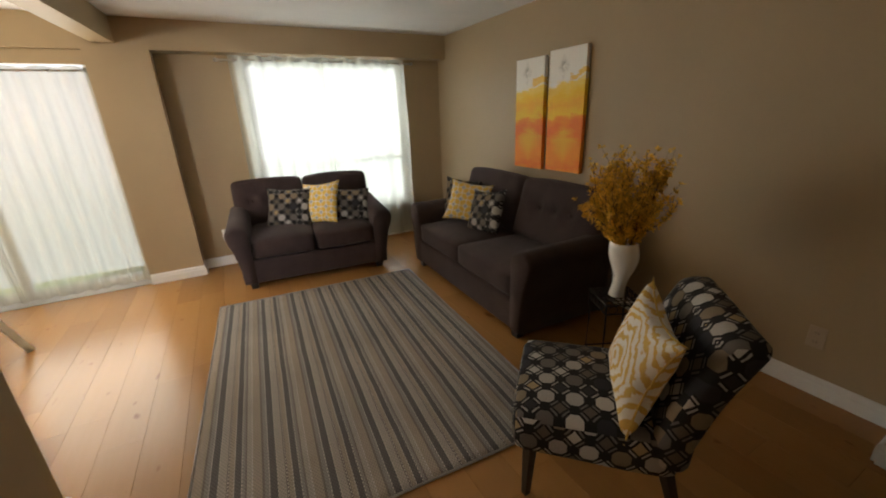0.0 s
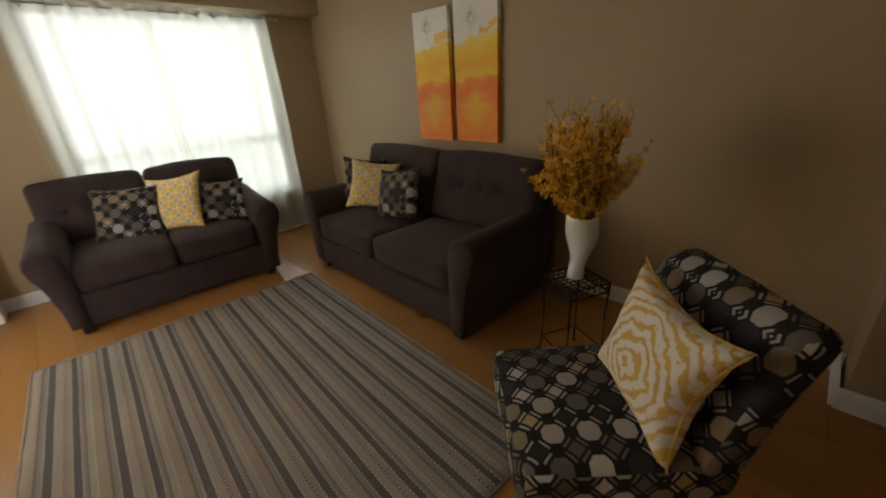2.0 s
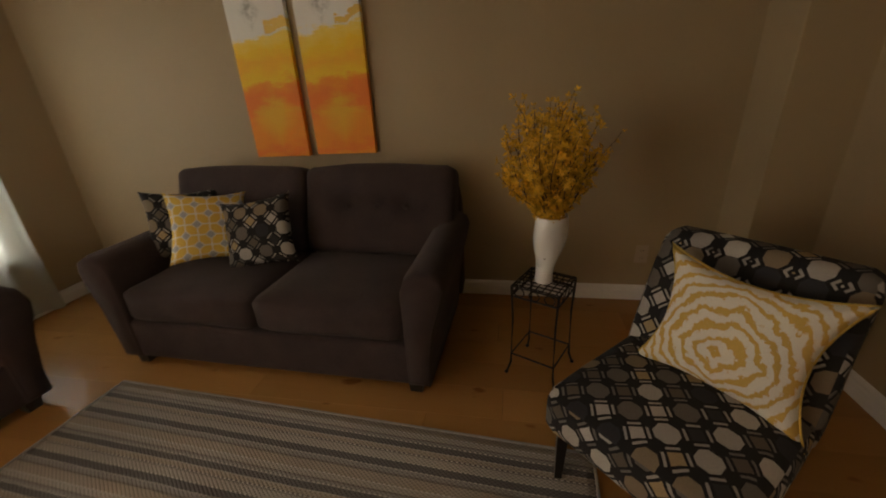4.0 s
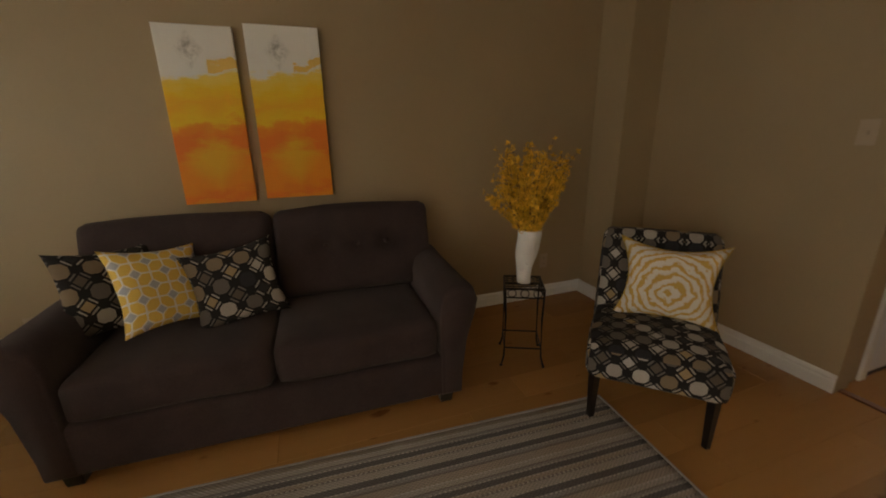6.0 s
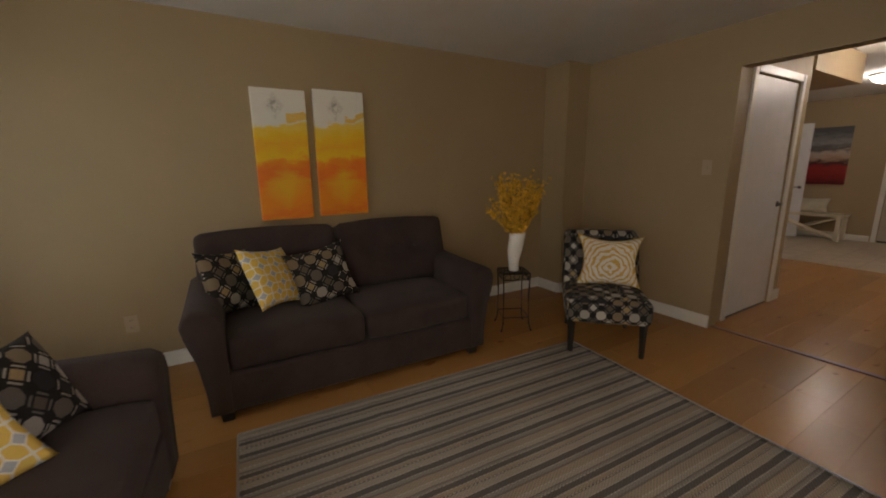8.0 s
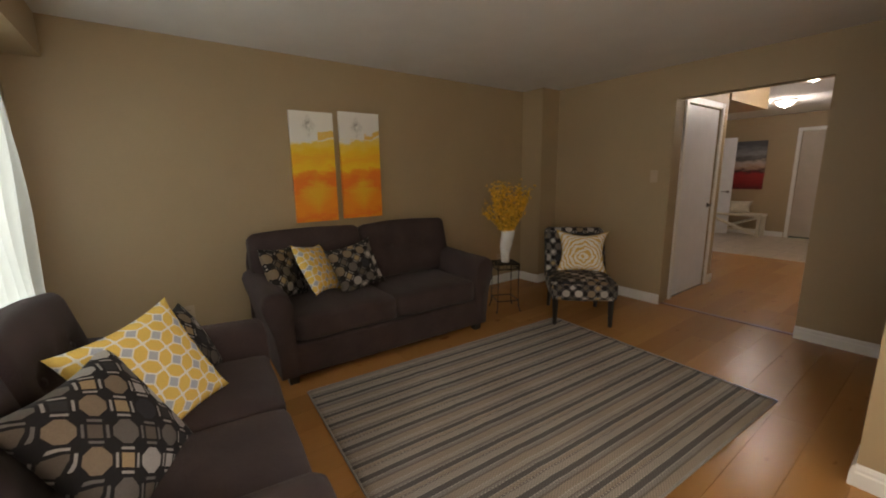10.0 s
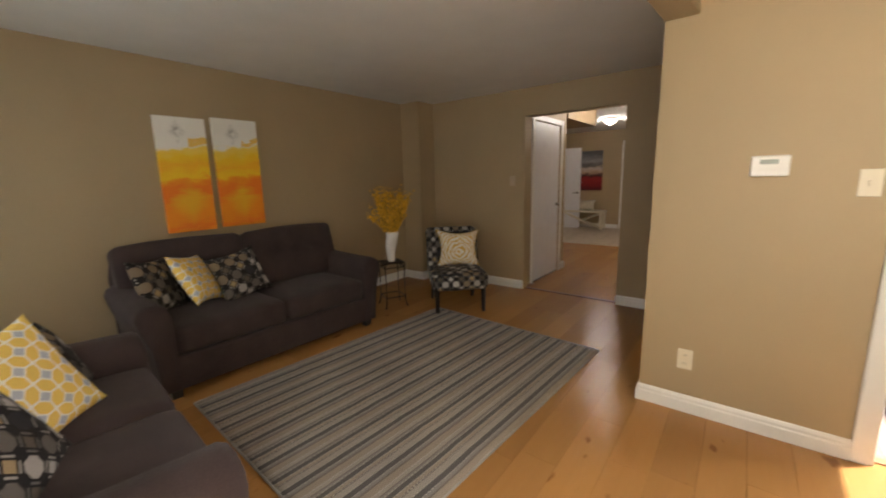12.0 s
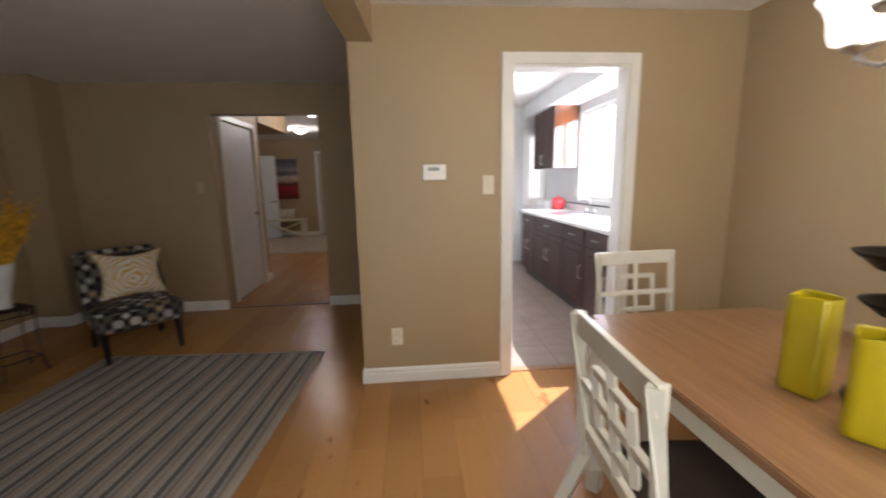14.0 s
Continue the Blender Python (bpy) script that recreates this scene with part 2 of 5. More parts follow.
def rug_material(name):
    """Flat-woven stripes that run along the rug, in greys, tans and charcoal, with pale broken stitch lines."""
    m, nt, b = nodes_of(name)
    v = coords(nt)
    sep = nt.nodes.new("ShaderNodeSeparateXYZ")
    nt.links.new(v, sep.inputs[0])
    x, y = sep.outputs[0], sep.outputs[1]
    wob = math_node(nt, "MULTIPLY", math_node(nt, "SUBTRACT", noise_tex(nt, v, 3, 2), 0.5), 0.008)
    xs = math_node(nt, "ADD", x, wob)
    k = math_node(nt, "FRACT", math_node(nt, "DIVIDE", math_node(nt, "ADD", xs, 5.0), 0.232))
    tan, grey, char, mid, ash = (0.355, 0.30, 0.25), (0.28, 0.262, 0.252), (0.135, 0.127, 0.128), (0.20, 0.178, 0.163), (0.38, 0.34, 0.305)
    col = ramp(nt, k, [(0.0, tan), (0.15, mid), (0.19, grey), (0.28, char), (0.41, ash), (0.55, mid), (0.59, tan), (0.68, char), (0.80, grey), (0.86, mid), (0.89, ash)], "CONSTANT")
    # weft beads along each stripe
    bead = math_node(nt, "SINE", math_node(nt, "MULTIPLY", y, 2 * math.pi / 0.020))
    row = math_node(nt, "SINE", math_node(nt, "MULTIPLY", xs, 2 * math.pi / 0.0135))
    wv = math_node(nt, "MULTIPLY", bead, row)
    col = mix_col(nt, 0.55, col, ramp(nt, math_node(nt, "ADD", math_node(nt, "MULTIPLY", wv, 0.5), 0.5), [(0.1, (0.6, 0.6, 0.6)), (0.9, (1.3, 1.3, 1.3))]), "MULTIPLY")
    # pale broken stitches beside the dark stripes
    st = None
    for at in (0.27, 0.415, 0.575, 0.675, 0.805, 0.985):
        hit = less(nt, math_node(nt, "ABSOLUTE", math_node(nt, "SUBTRACT", k, at)), 0.010)
        st = hit if st is None else math_node(nt, "MAXIMUM", st, hit)
    st = math_node(nt, "MULTIPLY", st, math_node(nt, "GREATER_THAN", bead, -0.1))
    col = mix_col(nt, math_node(nt, "MULTIPLY", st, 0.8), col, (0.56, 0.52, 0.47))
    big = noise_tex(nt, v, 2.0, 4)
    col = mix_col(nt, 0.6, col, ramp(nt, big, [(0.3, (0.8, 0.8, 0.8)), (0.7, (1.15, 1.15, 1.15))]), "MULTIPLY")
    nt.links.new(col, b.inputs["Base Color"])
    b.inputs["Roughness"].default_value = 0.95
    b.inputs["Specular IOR Level"].default_value = 0.1
    bump(nt, b, wv, 0.5, 0.003)
    return m


def sheer_material(name, tint, clear):
    m, nt, b = nodes_of(name)
    nt.nodes.remove(b)
    out = nt.nodes["Material Output"]
    v = coords(nt)
    thread = noise_tex(nt, v, 700, 2)
    c = ramp(nt, thread, [(0.3, tuple(x * 0.9 for x in tint)), (0.7, tint)])
    tr, tl, df = nt.nodes.new("ShaderNodeBsdfTransparent"), nt.nodes.new("ShaderNodeBsdfTranslucent"), nt.nodes.new("ShaderNodeBsdfDiffuse")
    nt.links.new(c, tl.inputs[0])
    nt.links.new(c, df.inputs[0])
    a, bb = nt.nodes.new("ShaderNodeMixShader"), nt.nodes.new("ShaderNodeMixShader")
    a.inputs[0].default_value = 0.35
    nt.links.new(tl.outputs[0], a.inputs[1])
    nt.links.new(df.outputs[0], a.inputs[2])
    bb.inputs[0].default_value = 1 - clear
    nt.links.new(tr.outputs[0], bb.inputs[1])
    nt.links.new(a.outputs[0], bb.inputs[2])
    nt.links.new(bb.outputs[0], out.inputs[0])
    return m


def glass_material(name, color=(1, 1, 1), rough=0.0, alpha=0.12):
    m, nt, b = nodes_of(name)
    nt.nodes.remove(b)
    out = nt.nodes["Material Output"]
    tr, gl = nt.nodes.new("ShaderNodeBsdfTransparent"), nt.nodes.new("ShaderNodeBsdfGlossy")
    tr.inputs[0].default_value = (*color, 1)
    gl.inputs["Roughness"].default_value = rough
    mx = nt.nodes.new("ShaderNodeMixShader")
    mx.inputs[0].default_value = alpha
    nt.links.new(tr.outputs[0], mx.inputs[1])
    nt.links.new(gl.outputs[0], mx.inputs[2])
    nt.links.new(mx.outputs[0], out.inputs[0])
    return m


def glow(name, color, strength):
    m, nt, b = nodes_of(name)
    b.inputs["Base Color"].default_value = (*color, 1)
    b.inputs["Emission Color"].default_value = (*color, 1)
    b.inputs["Emission Strength"].default_value = strength
    return m


def canvas_material(name, seed):
    """An abstract painting: white over yellow over orange, brushed in bands, with a grey scribble near the top."""
    m, nt, b = nodes_of(name)
    t = nt.nodes.new("ShaderNodeTexCoord")
    sep = nt.nodes.new("ShaderNodeSeparateXYZ")
    nt.links.new(t.outputs["Object"], sep.inputs[0])
    y, z = sep.outputs[1], sep.outputs[2]
    mp = nt.nodes.new("ShaderNodeMapping")
    mp.inputs["Location"].default_value = (seed * 3.1, seed * 1.7, seed)
    mp.inputs["Scale"].default_value = (1, 2.2, 6.5)
    nt.links.new(t.outputs["Object"], mp.inputs[0])
    brush = noise_tex(nt, mp.outputs[0], 3.0, 8, 0.7)
    soft = noise_tex(nt, t.outputs["Object"], 4.0 + seed, 3)
    hgt = math_node(nt, "ADD", z, math_node(nt, "MULTIPLY", math_node(nt, "SUBTRACT", brush, 0.5), 0.17))
    hgt = math_node(nt, "ADD", hgt, math_node(nt, "MULTIPLY", math_node(nt, "SUBTRACT", soft, 0.5), 0.16))
    hgt = math_node(nt, "ADD", hgt, math_node(nt, "MULTIPLY", y, 0.10))
    k = math_node(nt, "DIVIDE", hgt, 0.915)
    white, yel, ora, red, amb = (0.84, 0.82, 0.77), (0.90, 0.58, 0.015), (0.88, 0.29, 0.010), (0.86, 0.205, 0.012), (0.90, 0.45, 0.015)
    col = ramp(nt, k, [(0.0, ora), (0.03, red), (0.09, ora), (0.2, ora), (0.32, red), (0.40, red), (0.45, ora), (0.49, yel), (0.58, amb), (0.66, yel), (0.735, (0.90, 0.66, 0.12)), (0.765, white), (1.0, white)])
    # a paler yellow cloud low down, and a stroke of yellow in the white
    bl = math_node(nt, "ADD", math_node(nt, "MULTIPLY", math_node(nt, "ABSOLUTE", math_node(nt, "ADD", y, 0.01)), 2.3), math_node(nt, "MULTIPLY", math_node(nt, "ABSOLUTE", math_node(nt, "SUBTRACT", hgt, 0.235)), 2.6))
    cl = ramp(nt, math_node(nt, "ADD", bl, math_node(nt, "MULTIPLY", math_node(nt, "SUBTRACT", brush, 0.5), 0.5)), [(0.10, (0.9, 0.9, 0.9)), (0.48, (0, 0, 0))])
    col = mix_col(nt, cl, col, (0.84, 0.47, 0.02))
    sk = math_node(nt, "MULTIPLY", less(nt, y, -0.04), less(nt, math_node(nt, "ABSOLUTE", math_node(nt, "SUBTRACT", hgt, 0.725)), 0.022))
    col = mix_col(nt, math_node(nt, "MULTIPLY", sk, 0.85), col, (0.84, 0.52, 0.02))
    # the scribble
    dy = math_node(nt, "ABSOLUTE", math_node(nt, "ADD", y, -0.035))
    dz = math_node(nt, "ABSOLUTE", math_node(nt, "SUBTRACT", z, 0.80))
    near = math_node(nt, "ADD", math_node(nt, "DIVIDE", dy, 0.075), math_node(nt, "DIVIDE", dz, 0.11))
    inside = ramp(nt, near, [(0.25, (1, 1, 1)), (1.0, (0, 0, 0))])
    scr = ramp(nt, noise_tex(nt, t.outputs["Object"], 26, 5, 0.75), [(0.42, (0, 0, 0)), (0.62, (1, 1, 1))])
    ink = math_node(nt, "MULTIPLY", inside, scr)
    col = mix_col(nt, math_node(nt, "MULTIPLY", ink, 0.75), col, (0.20, 0.185, 0.15))
    nt.links.new(col, b.inputs["Base Color"])
    b.inputs["Roughness"].default_value = 0.6
    bump(nt, b, brush, 0.25, 0.004)
    return m


def red_canvas_material(name):
    m, nt, b = nodes_of(name)
    t = nt.nodes.new("ShaderNodeTexCoord")
    sep = nt.nodes.new("ShaderNodeSeparateXYZ")
    nt.links.new(t.outputs["Object"], sep.inputs[0])
    mp = nt.nodes.new("ShaderNodeMapping")
    mp.inputs["Scale"].default_value = (2, 2, 6)
    nt.links.new(t.outputs["Object"], mp.inputs[0])
    nz = noise_tex(nt, mp.outputs[0], 3, 6, 0.65)
    k = math_node(nt, "ADD", sep.outputs[2], math_node(nt, "MULTIPLY", math_node(nt, "SUBTRACT", nz, 0.5), 0.3))
    col = ramp(nt, k, [(0.0, (0.10, 0.008, 0.008)), (0.12, (0.24, 0.012, 0.014)), (0.30, (0.33, 0.02, 0.02)), (0.38, (0.05, 0.02, 0.02)), (0.44, (0.45, 0.30, 0.2)), (0.55, (0.5, 0.42, 0.36)), (0.62, (0.10, 0.09, 0.09)), (0.72, (0.26, 0.26, 0.27)), (0.9, (0.09, 0.09, 0.1))])
    nt.links.new(col, b.inputs["Base Color"])
    b.inputs["Roughness"].default_value = 0.5
    return m


def tile_floor(name, c1, c2, size):
    m, nt, b = nodes_of(name)
    v = coords(nt)
    br = nt.nodes.new("ShaderNodeTexBrick")
    br.offset = 0.0
    br.inputs["Scale"].default_value = 1 / size
    br.inputs["Brick Width"].default_value, br.inputs["Row Height"].default_value = 1.0, 1.0
    br.inputs["Mortar Size"].default_value = 0.012
    nt.links.new(v, br.inputs["Vector"])
    n = noise_tex(nt, v, 7, 5)
    nt.links.new(ramp(nt, n, [(0.3, c1), (0.7, c2)]), br.inputs["Color1"])
    nt.links.new(ramp(nt, n, [(0.35, c1), (0.75, c2)]), br.inputs["Color2"])
    br.inputs["Mortar"].default_value = (*[c * 0.6 for c in c1], 1)
    nt.links.new(br.outputs[0], b.inputs["Base Color"])
    b.inputs["Roughness"].default_value = 0.38
    return m


def wood(name, c1, c2, rough=0.35, along="y", scale=1.0, coat=0.0):
    m, nt, b = nodes_of(name)
    sc = {"x": (1.2, 14, 14), "y": (14, 1.2, 14), "z": (14, 14, 1.2)}[along]
    v = coords(nt, "Object", tuple(s * scale for s in sc))
    g = noise_tex(nt, v, 2.5, 6, 0.6)
    nt.links.new(ramp(nt, g, [(0.3, c1), (0.7, c2)]), b.inputs["Base Color"])
    b.inputs["Roughness"].default_value, b.inputs["Coat Weight"].default_value = rough, coat
    bump(nt, b, g, 0.08, 0.002)
    return m


WALL = plain("wall_paint", (0.388, 0.294, 0.172), 0.55, var=0.035, scale=1.6, grain=0.08, grain_scale=160)
CEIL = plain("ceiling_paint", (0.74, 0.73, 0.71), 0.9, var=0.03, scale=3, grain=0.5, grain_scale=120)
TRIM = plain("white_trim_paint", (0.78, 0.77, 0.74), 0.35, var=0.03)
KWALL = plain("kitchen_paint", (0.62, 0.62, 0.61), 0.6, var=0.03)
WDOOR = plain("white_door_paint", (0.76, 0.77, 0.80), 0.4, var=0.03)
PLANK = plank_material("laminate")
SUBFLOOR = plain("dark_joint", (0.05, 0.03, 0.015), 0.9)
RUG = rug_material("striped_weave")
RUGEDGE = fabric("rug_binding", (0.33, 0.31, 0.29))
SOFA = fabric("charcoal_upholstery", (0.056, 0.0385, 0.0375))
BLACKWOOD = plain("espresso_wood", (0.012, 0.009, 0.008), 0.3, var=0.2)
OCT = octagon_fabric("octagon_cloth", 0.074, radians(45))
OCTD = octagon_fabric("octagon_cloth_wide", 0.082, radians(45))
LATT = lattice_fabric("yellow_lattice_cloth", 0.084, radians(45))
ZEBRA = zebra_fabric("mustard_ring_cloth")
PIPING = fabric("mustard_piping", (0.55, 0.37, 0.09))
CERAMIC = plain("white_ceramic", (0.80, 0.79, 0.77), 0.12, var=0.01, coat=0.4)
IRON = plain("black_iron", (0.02, 0.017, 0.015), 0.5, 0.7, var=0.2)
DARKNICKEL = plain("dark_nickel", (0.16, 0.15, 0.145), 0.3, 1.0, var=0.05)
CHROME = plain("brushed_nickel", (0.55, 0.54, 0.52), 0.28, 1.0, var=0.05)
STEM = plain("brown_stem", (0.10, 0.06, 0.025), 0.8, var=0.3, scale=30)
PETAL = plain("yellow_petal", (0.74, 0.43, 0.03), 0.7, var=0.35, scale=35)
PETAL.node_tree.nodes["Principled BSDF"].inputs["Subsurface Weight"].default_value = 0.0
SHEER = sheer_material("sheer_white", (0.80, 0.83, 0.76), 0.32)
SHEER_WARM = sheer_material("sheer_cream", (0.80, 0.77, 0.67), 0.40)
GLASS = glass_material("window_glass")
PVC = plain("white_vinyl", (0.80, 0.80, 0.78), 0.4, var=0.02)
# darker copy of the ivory plastic: the living-room shade is in its colour
SHADEDPL = plain("shaded_ivory_plastic", (0.46, 0.36, 0.25), 0.45, var=0.02)
PLASTIC = plain("ivory_plastic", (0.70, 0.64, 0.50), 0.4, var=0.02)
WPLASTIC = plain("white_plastic", (0.80, 0.79, 0.76), 0.4, var=0.02)
DARKPL = plain("dark_plastic", (0.03, 0.03, 0.03), 0.4)
LCD = plain("lcd_grey", (0.25, 0.28, 0.24), 0.2)
ART1, ART2 = canvas_material("painted_canvas_one", 1.0), canvas_material("painted_canvas_two", 2.3)
REDART = red_canvas_material("red_painting")
CANVAS_SIDE = plain("canvas_side", (0.60, 0.30, 0.05), 0.7, var=0.3)
KFLOOR = tile_floor("kitchen_tile", (0.26, 0.205, 0.17), (0.335, 0.27, 0.225), 0.33)
FTILE = tile_floor("foyer_tile", (0.44, 0.36, 0.27), (0.56, 0.47, 0.37), 0.33)
CABWOOD = wood("espresso_cabinet", (0.018, 0.008, 0.006), (0.050, 0.017, 0.011), 0.38, "z", coat=0.08)
CABWOOD.node_tree.nodes["Principled BSDF"].inputs["Specular IOR Level"].default_value = 0.22
CABSIDE = wood("reddish_cabinet_side", (0.10, 0.032, 0.012), (0.17, 0.058, 0.022), 0.07, "z", coat=1.0)
COUNTER = plain("white_laminate", (0.74, 0.73, 0.72), 0.3, var=0.04)
TABLE = wood("table_veneer", (0.18, 0.090, 0.042), (0.29, 0.155, 0.076), 0.28, "y", 0.8, coat=0.15)
CHAIRPAINT = plain("cream_white_paint", (0.64, 0.62, 0.54), 0.35, var=0.04, scale=12)
SEATPAD = fabric("brown_seat_cloth", (0.06, 0.04, 0.03))
YGLASS = plain("yellow_glass", (0.38, 0.30, 0.0), 0.28, var=0.06, scale=9, coat=0.25)
REDENAMEL = plain("red_enamel", (0.45, 0.012, 0.015), 0.2, coat=0.4)
FROST = glow("frosted_lit_glass", (1.0, 0.93, 0.82), 5.0)
DLAMP = glow("lit_glass", (1.0, 0.92, 0.78), 3.0)
BENCHW = plain("cream_bench_paint", (0.70, 0.65, 0.52), 0.5)
GRASS = plain("lawn", (0.06, 0.11, 0.03), 0.95, var=0.4, scale=2)


# ---- mesh helpers ----
def add_box(bm, x0, x1, y0, y1, z0, z1, m=None):
    vs = [bm.verts.new((x, y, z)) for x in (x0, x1) for y in (y0, y1) for z in (z0, z1)]
    if m is not None:
        for w in vs:
            w.co = m @ w.co
    for f in ((0, 1, 3, 2), (4, 6, 7, 5), (0, 4, 5, 1), (2, 3, 7, 6), (0, 2, 6, 4), (1, 5, 7, 3)):
        bm.faces.new([vs[i] for i in f])
    return bm


def box(x0, x1, y0, y1, z0, z1, bevel=0.0, seg=2):
    bm = bmesh.new()
    add_box(bm, min(x0, x1), max(x0, x1), min(y0, y1), max(y0, y1), min(z0, z1), max(z0, z1))
    if bevel:
        bmesh.ops.bevel(bm, geom=bm.edges[:], offset=bevel, segments=seg, profile=0.5, affect="EDGES")
    return bm


def finish(name, bm, material, smooth=False):
    bmesh.ops.recalc_face_normals(bm, faces=bm.faces[:])
    me = bpy.data.meshes.new(name)
    bm.to_mesh(me)
    bm.free()
    for mat in (material if isinstance(material, (list, tuple)) else [material]):
        me.materials.append(mat)
    if smooth:
        me.shade_smooth()
    return me


def part(name, bm, material, parent, label="", smooth=False, at=None):
    ob = new(name, finish(name, bm, material, smooth))
    ob.parent = parent
    if at is not None:
        ob.matrix_basis = at
    if label:
        tagged(ob, label)
    return ob


def thing(name, m, label, category, group="", kind=""):
    ob = new(name)
    ob.empty_display_size = 0.1
    ob.matrix_basis = m
    return tagged(ob, label, category, group, kind)


def solid(name, bm, material, label, category, kind="", smooth=False, m=None, group=""):
    ob = new(name, finish(name, bm, material, smooth))
    if m is not None:
        ob.matrix_basis = m
    return tagged(ob, label, category, group, kind)


def structure(name, bm, material, label, smooth=False):
    return solid(name, bm, material, label, name.split("_")[0], "structure", smooth)


def tube(bm, pts, r, seg=8, r_end=None, cap=True):
    """A round bar along the points."""
    pts = [Vector(p) for p in pts]
    rings = []
    up = Vector((0, 0, 1))
    for i, p in enumerate(pts):
        d = (pts[min(i + 1, len(pts) - 1)] - pts[max(i - 1, 0)]).normalized()
        side = d.cross(up)
        if side.length < 1e-3:
            side = d.cross(Vector((1, 0, 0)))
        side.normalize()
        nrm = side.cross(d)
        rr = r if r_end is None else r + (r_end - r) * i / max(1, len(pts) - 1)
        rings.append([bm.verts.new(p + rr * (math.cos(2 * math.pi * k / seg) * side + math.sin(2 * math.pi * k / seg) * nrm)) for k in range(seg)])
    for a, b in zip(rings, rings[1:]):
        for k in range(seg):
            bm.faces.new((a[k], a[(k + 1) % seg], b[(k + 1) % seg], b[k]))
    if cap:
        bm.faces.new(rings[0][::-1])
        bm.faces.new(rings[-1])
    return bm


def lathe(profile, seg=24, cap=True):
    """Turned shape from (radius, height) pairs."""
    bm = bmesh.new()
    rings = [[bm.verts.new((r * math.cos(2 * math.pi * k / seg), r * math.sin(2 * math.pi * k / seg), z)) for k in range(seg)] for r, z in profile]
    for a, b in zip(rings, rings[1:]):
        for k in range(seg):
            bm.faces.new((a[k], a[(k + 1) % seg], b[(k + 1) % seg], b[k]))
    if cap:
        bm.faces.new(rings[0][::-1])
        bm.faces.new(rings[-1])
    return bm


def wall_bm(axis, t0, t1, u0, u1, z0, z1, holes=()):
    """A wall of thickness t0..t1 across axis, along the other one from u0 to u1, with holes (u0, u1, z0, z1) through it."""
    us = sorted({u0, u1, *[h[0] for h in holes], *[h[1] for h in holes]})
    zs = sorted({z0, z1, *[h[2] for h in holes], *[h[3] for h in holes]})
    us, zs = [u for u in us if u0 <= u <= u1], [z for z in zs if z0 <= z <= z1]

    def full(i, j):
        if not (0 <= i < len(us) - 1 and 0 <= j < len(zs) - 1):
            return False
        cu, cz = (us[i] + us[i + 1]) / 2, (zs[j] + zs[j + 1]) / 2
        return not any(h[0] < cu < h[1] and h[2] < cz < h[3] for h in holes)

    bm = bmesh.new()
    cache = {}

    def vert(t, u, z):
        key = (t, u, z)
        if key not in cache:
            cache[key] = bm.verts.new((t, u, z) if axis == "x" else (u, t, z))
        return cache[key]

    for i in range(len(us) - 1):
        for j in range(len(zs) - 1):
            if not full(i, j):
                continue
            a, b, c, d = us[i], us[i + 1], zs[j], zs[j + 1]
            for t in (t0, t1):
                bm.faces.new([vert(t, a, c), vert(t, b, c), vert(t, b, d), vert(t, a, d)])
            if not full(i - 1, j):
                bm.faces.new([vert(t0, a, c), vert(t1, a, c), vert(t1, a, d), vert(t0, a, d)])
            if not full(i + 1, j):
                bm.faces.new([vert(t0, b, c), vert(t1, b, c), vert(t1, b, d), vert(t0, b, d)])
            if not full(i, j - 1):
                bm.faces.new([vert(t0, a, c), vert(t1, a, c), vert(t1, b, c), vert(t0, b, c)])
            if not full(i, j + 1):
                bm.faces.new([vert(t0, a, d), vert(t1, a, d), vert(t1, b, d), vert(t0, b, d)])
    return bm


def profile_run(bm, a, b, inward, prof):
    """Sweep a (depth, height) profile along the floor line a-b; inward is the way out of the wall."""
    a, b, n = Vector((*a, 0)), Vector((*b, 0)), Vector((*inward, 0)).normalized()
    rows = [[bm.verts.new(p + n * d + Vector((0, 0, z))) for d, z in prof] for p in (a, b)]
    k = len(prof)
    for i in range(k - 1):
        bm.faces.new((rows[0][i], rows[0][i + 1], rows[1][i + 1], rows[1][i]))
    bm.faces.new(rows[0][::-1])
    bm.faces.new(rows[1])
    return bm


BASE_PROF = [(0.0, 0.0), (0.016, 0.0), (0.016, 0.062), (0.012, 0.070), (0.012, 0.084), (0.006, 0.096), (0.0, 0.10)]
CASE_PROF = [(0.0, 0.0), (0.018, 0.004), (0.018, 0.030), (0.012, 0.048), (0.012, 0.056), (0.0, 0.062)]


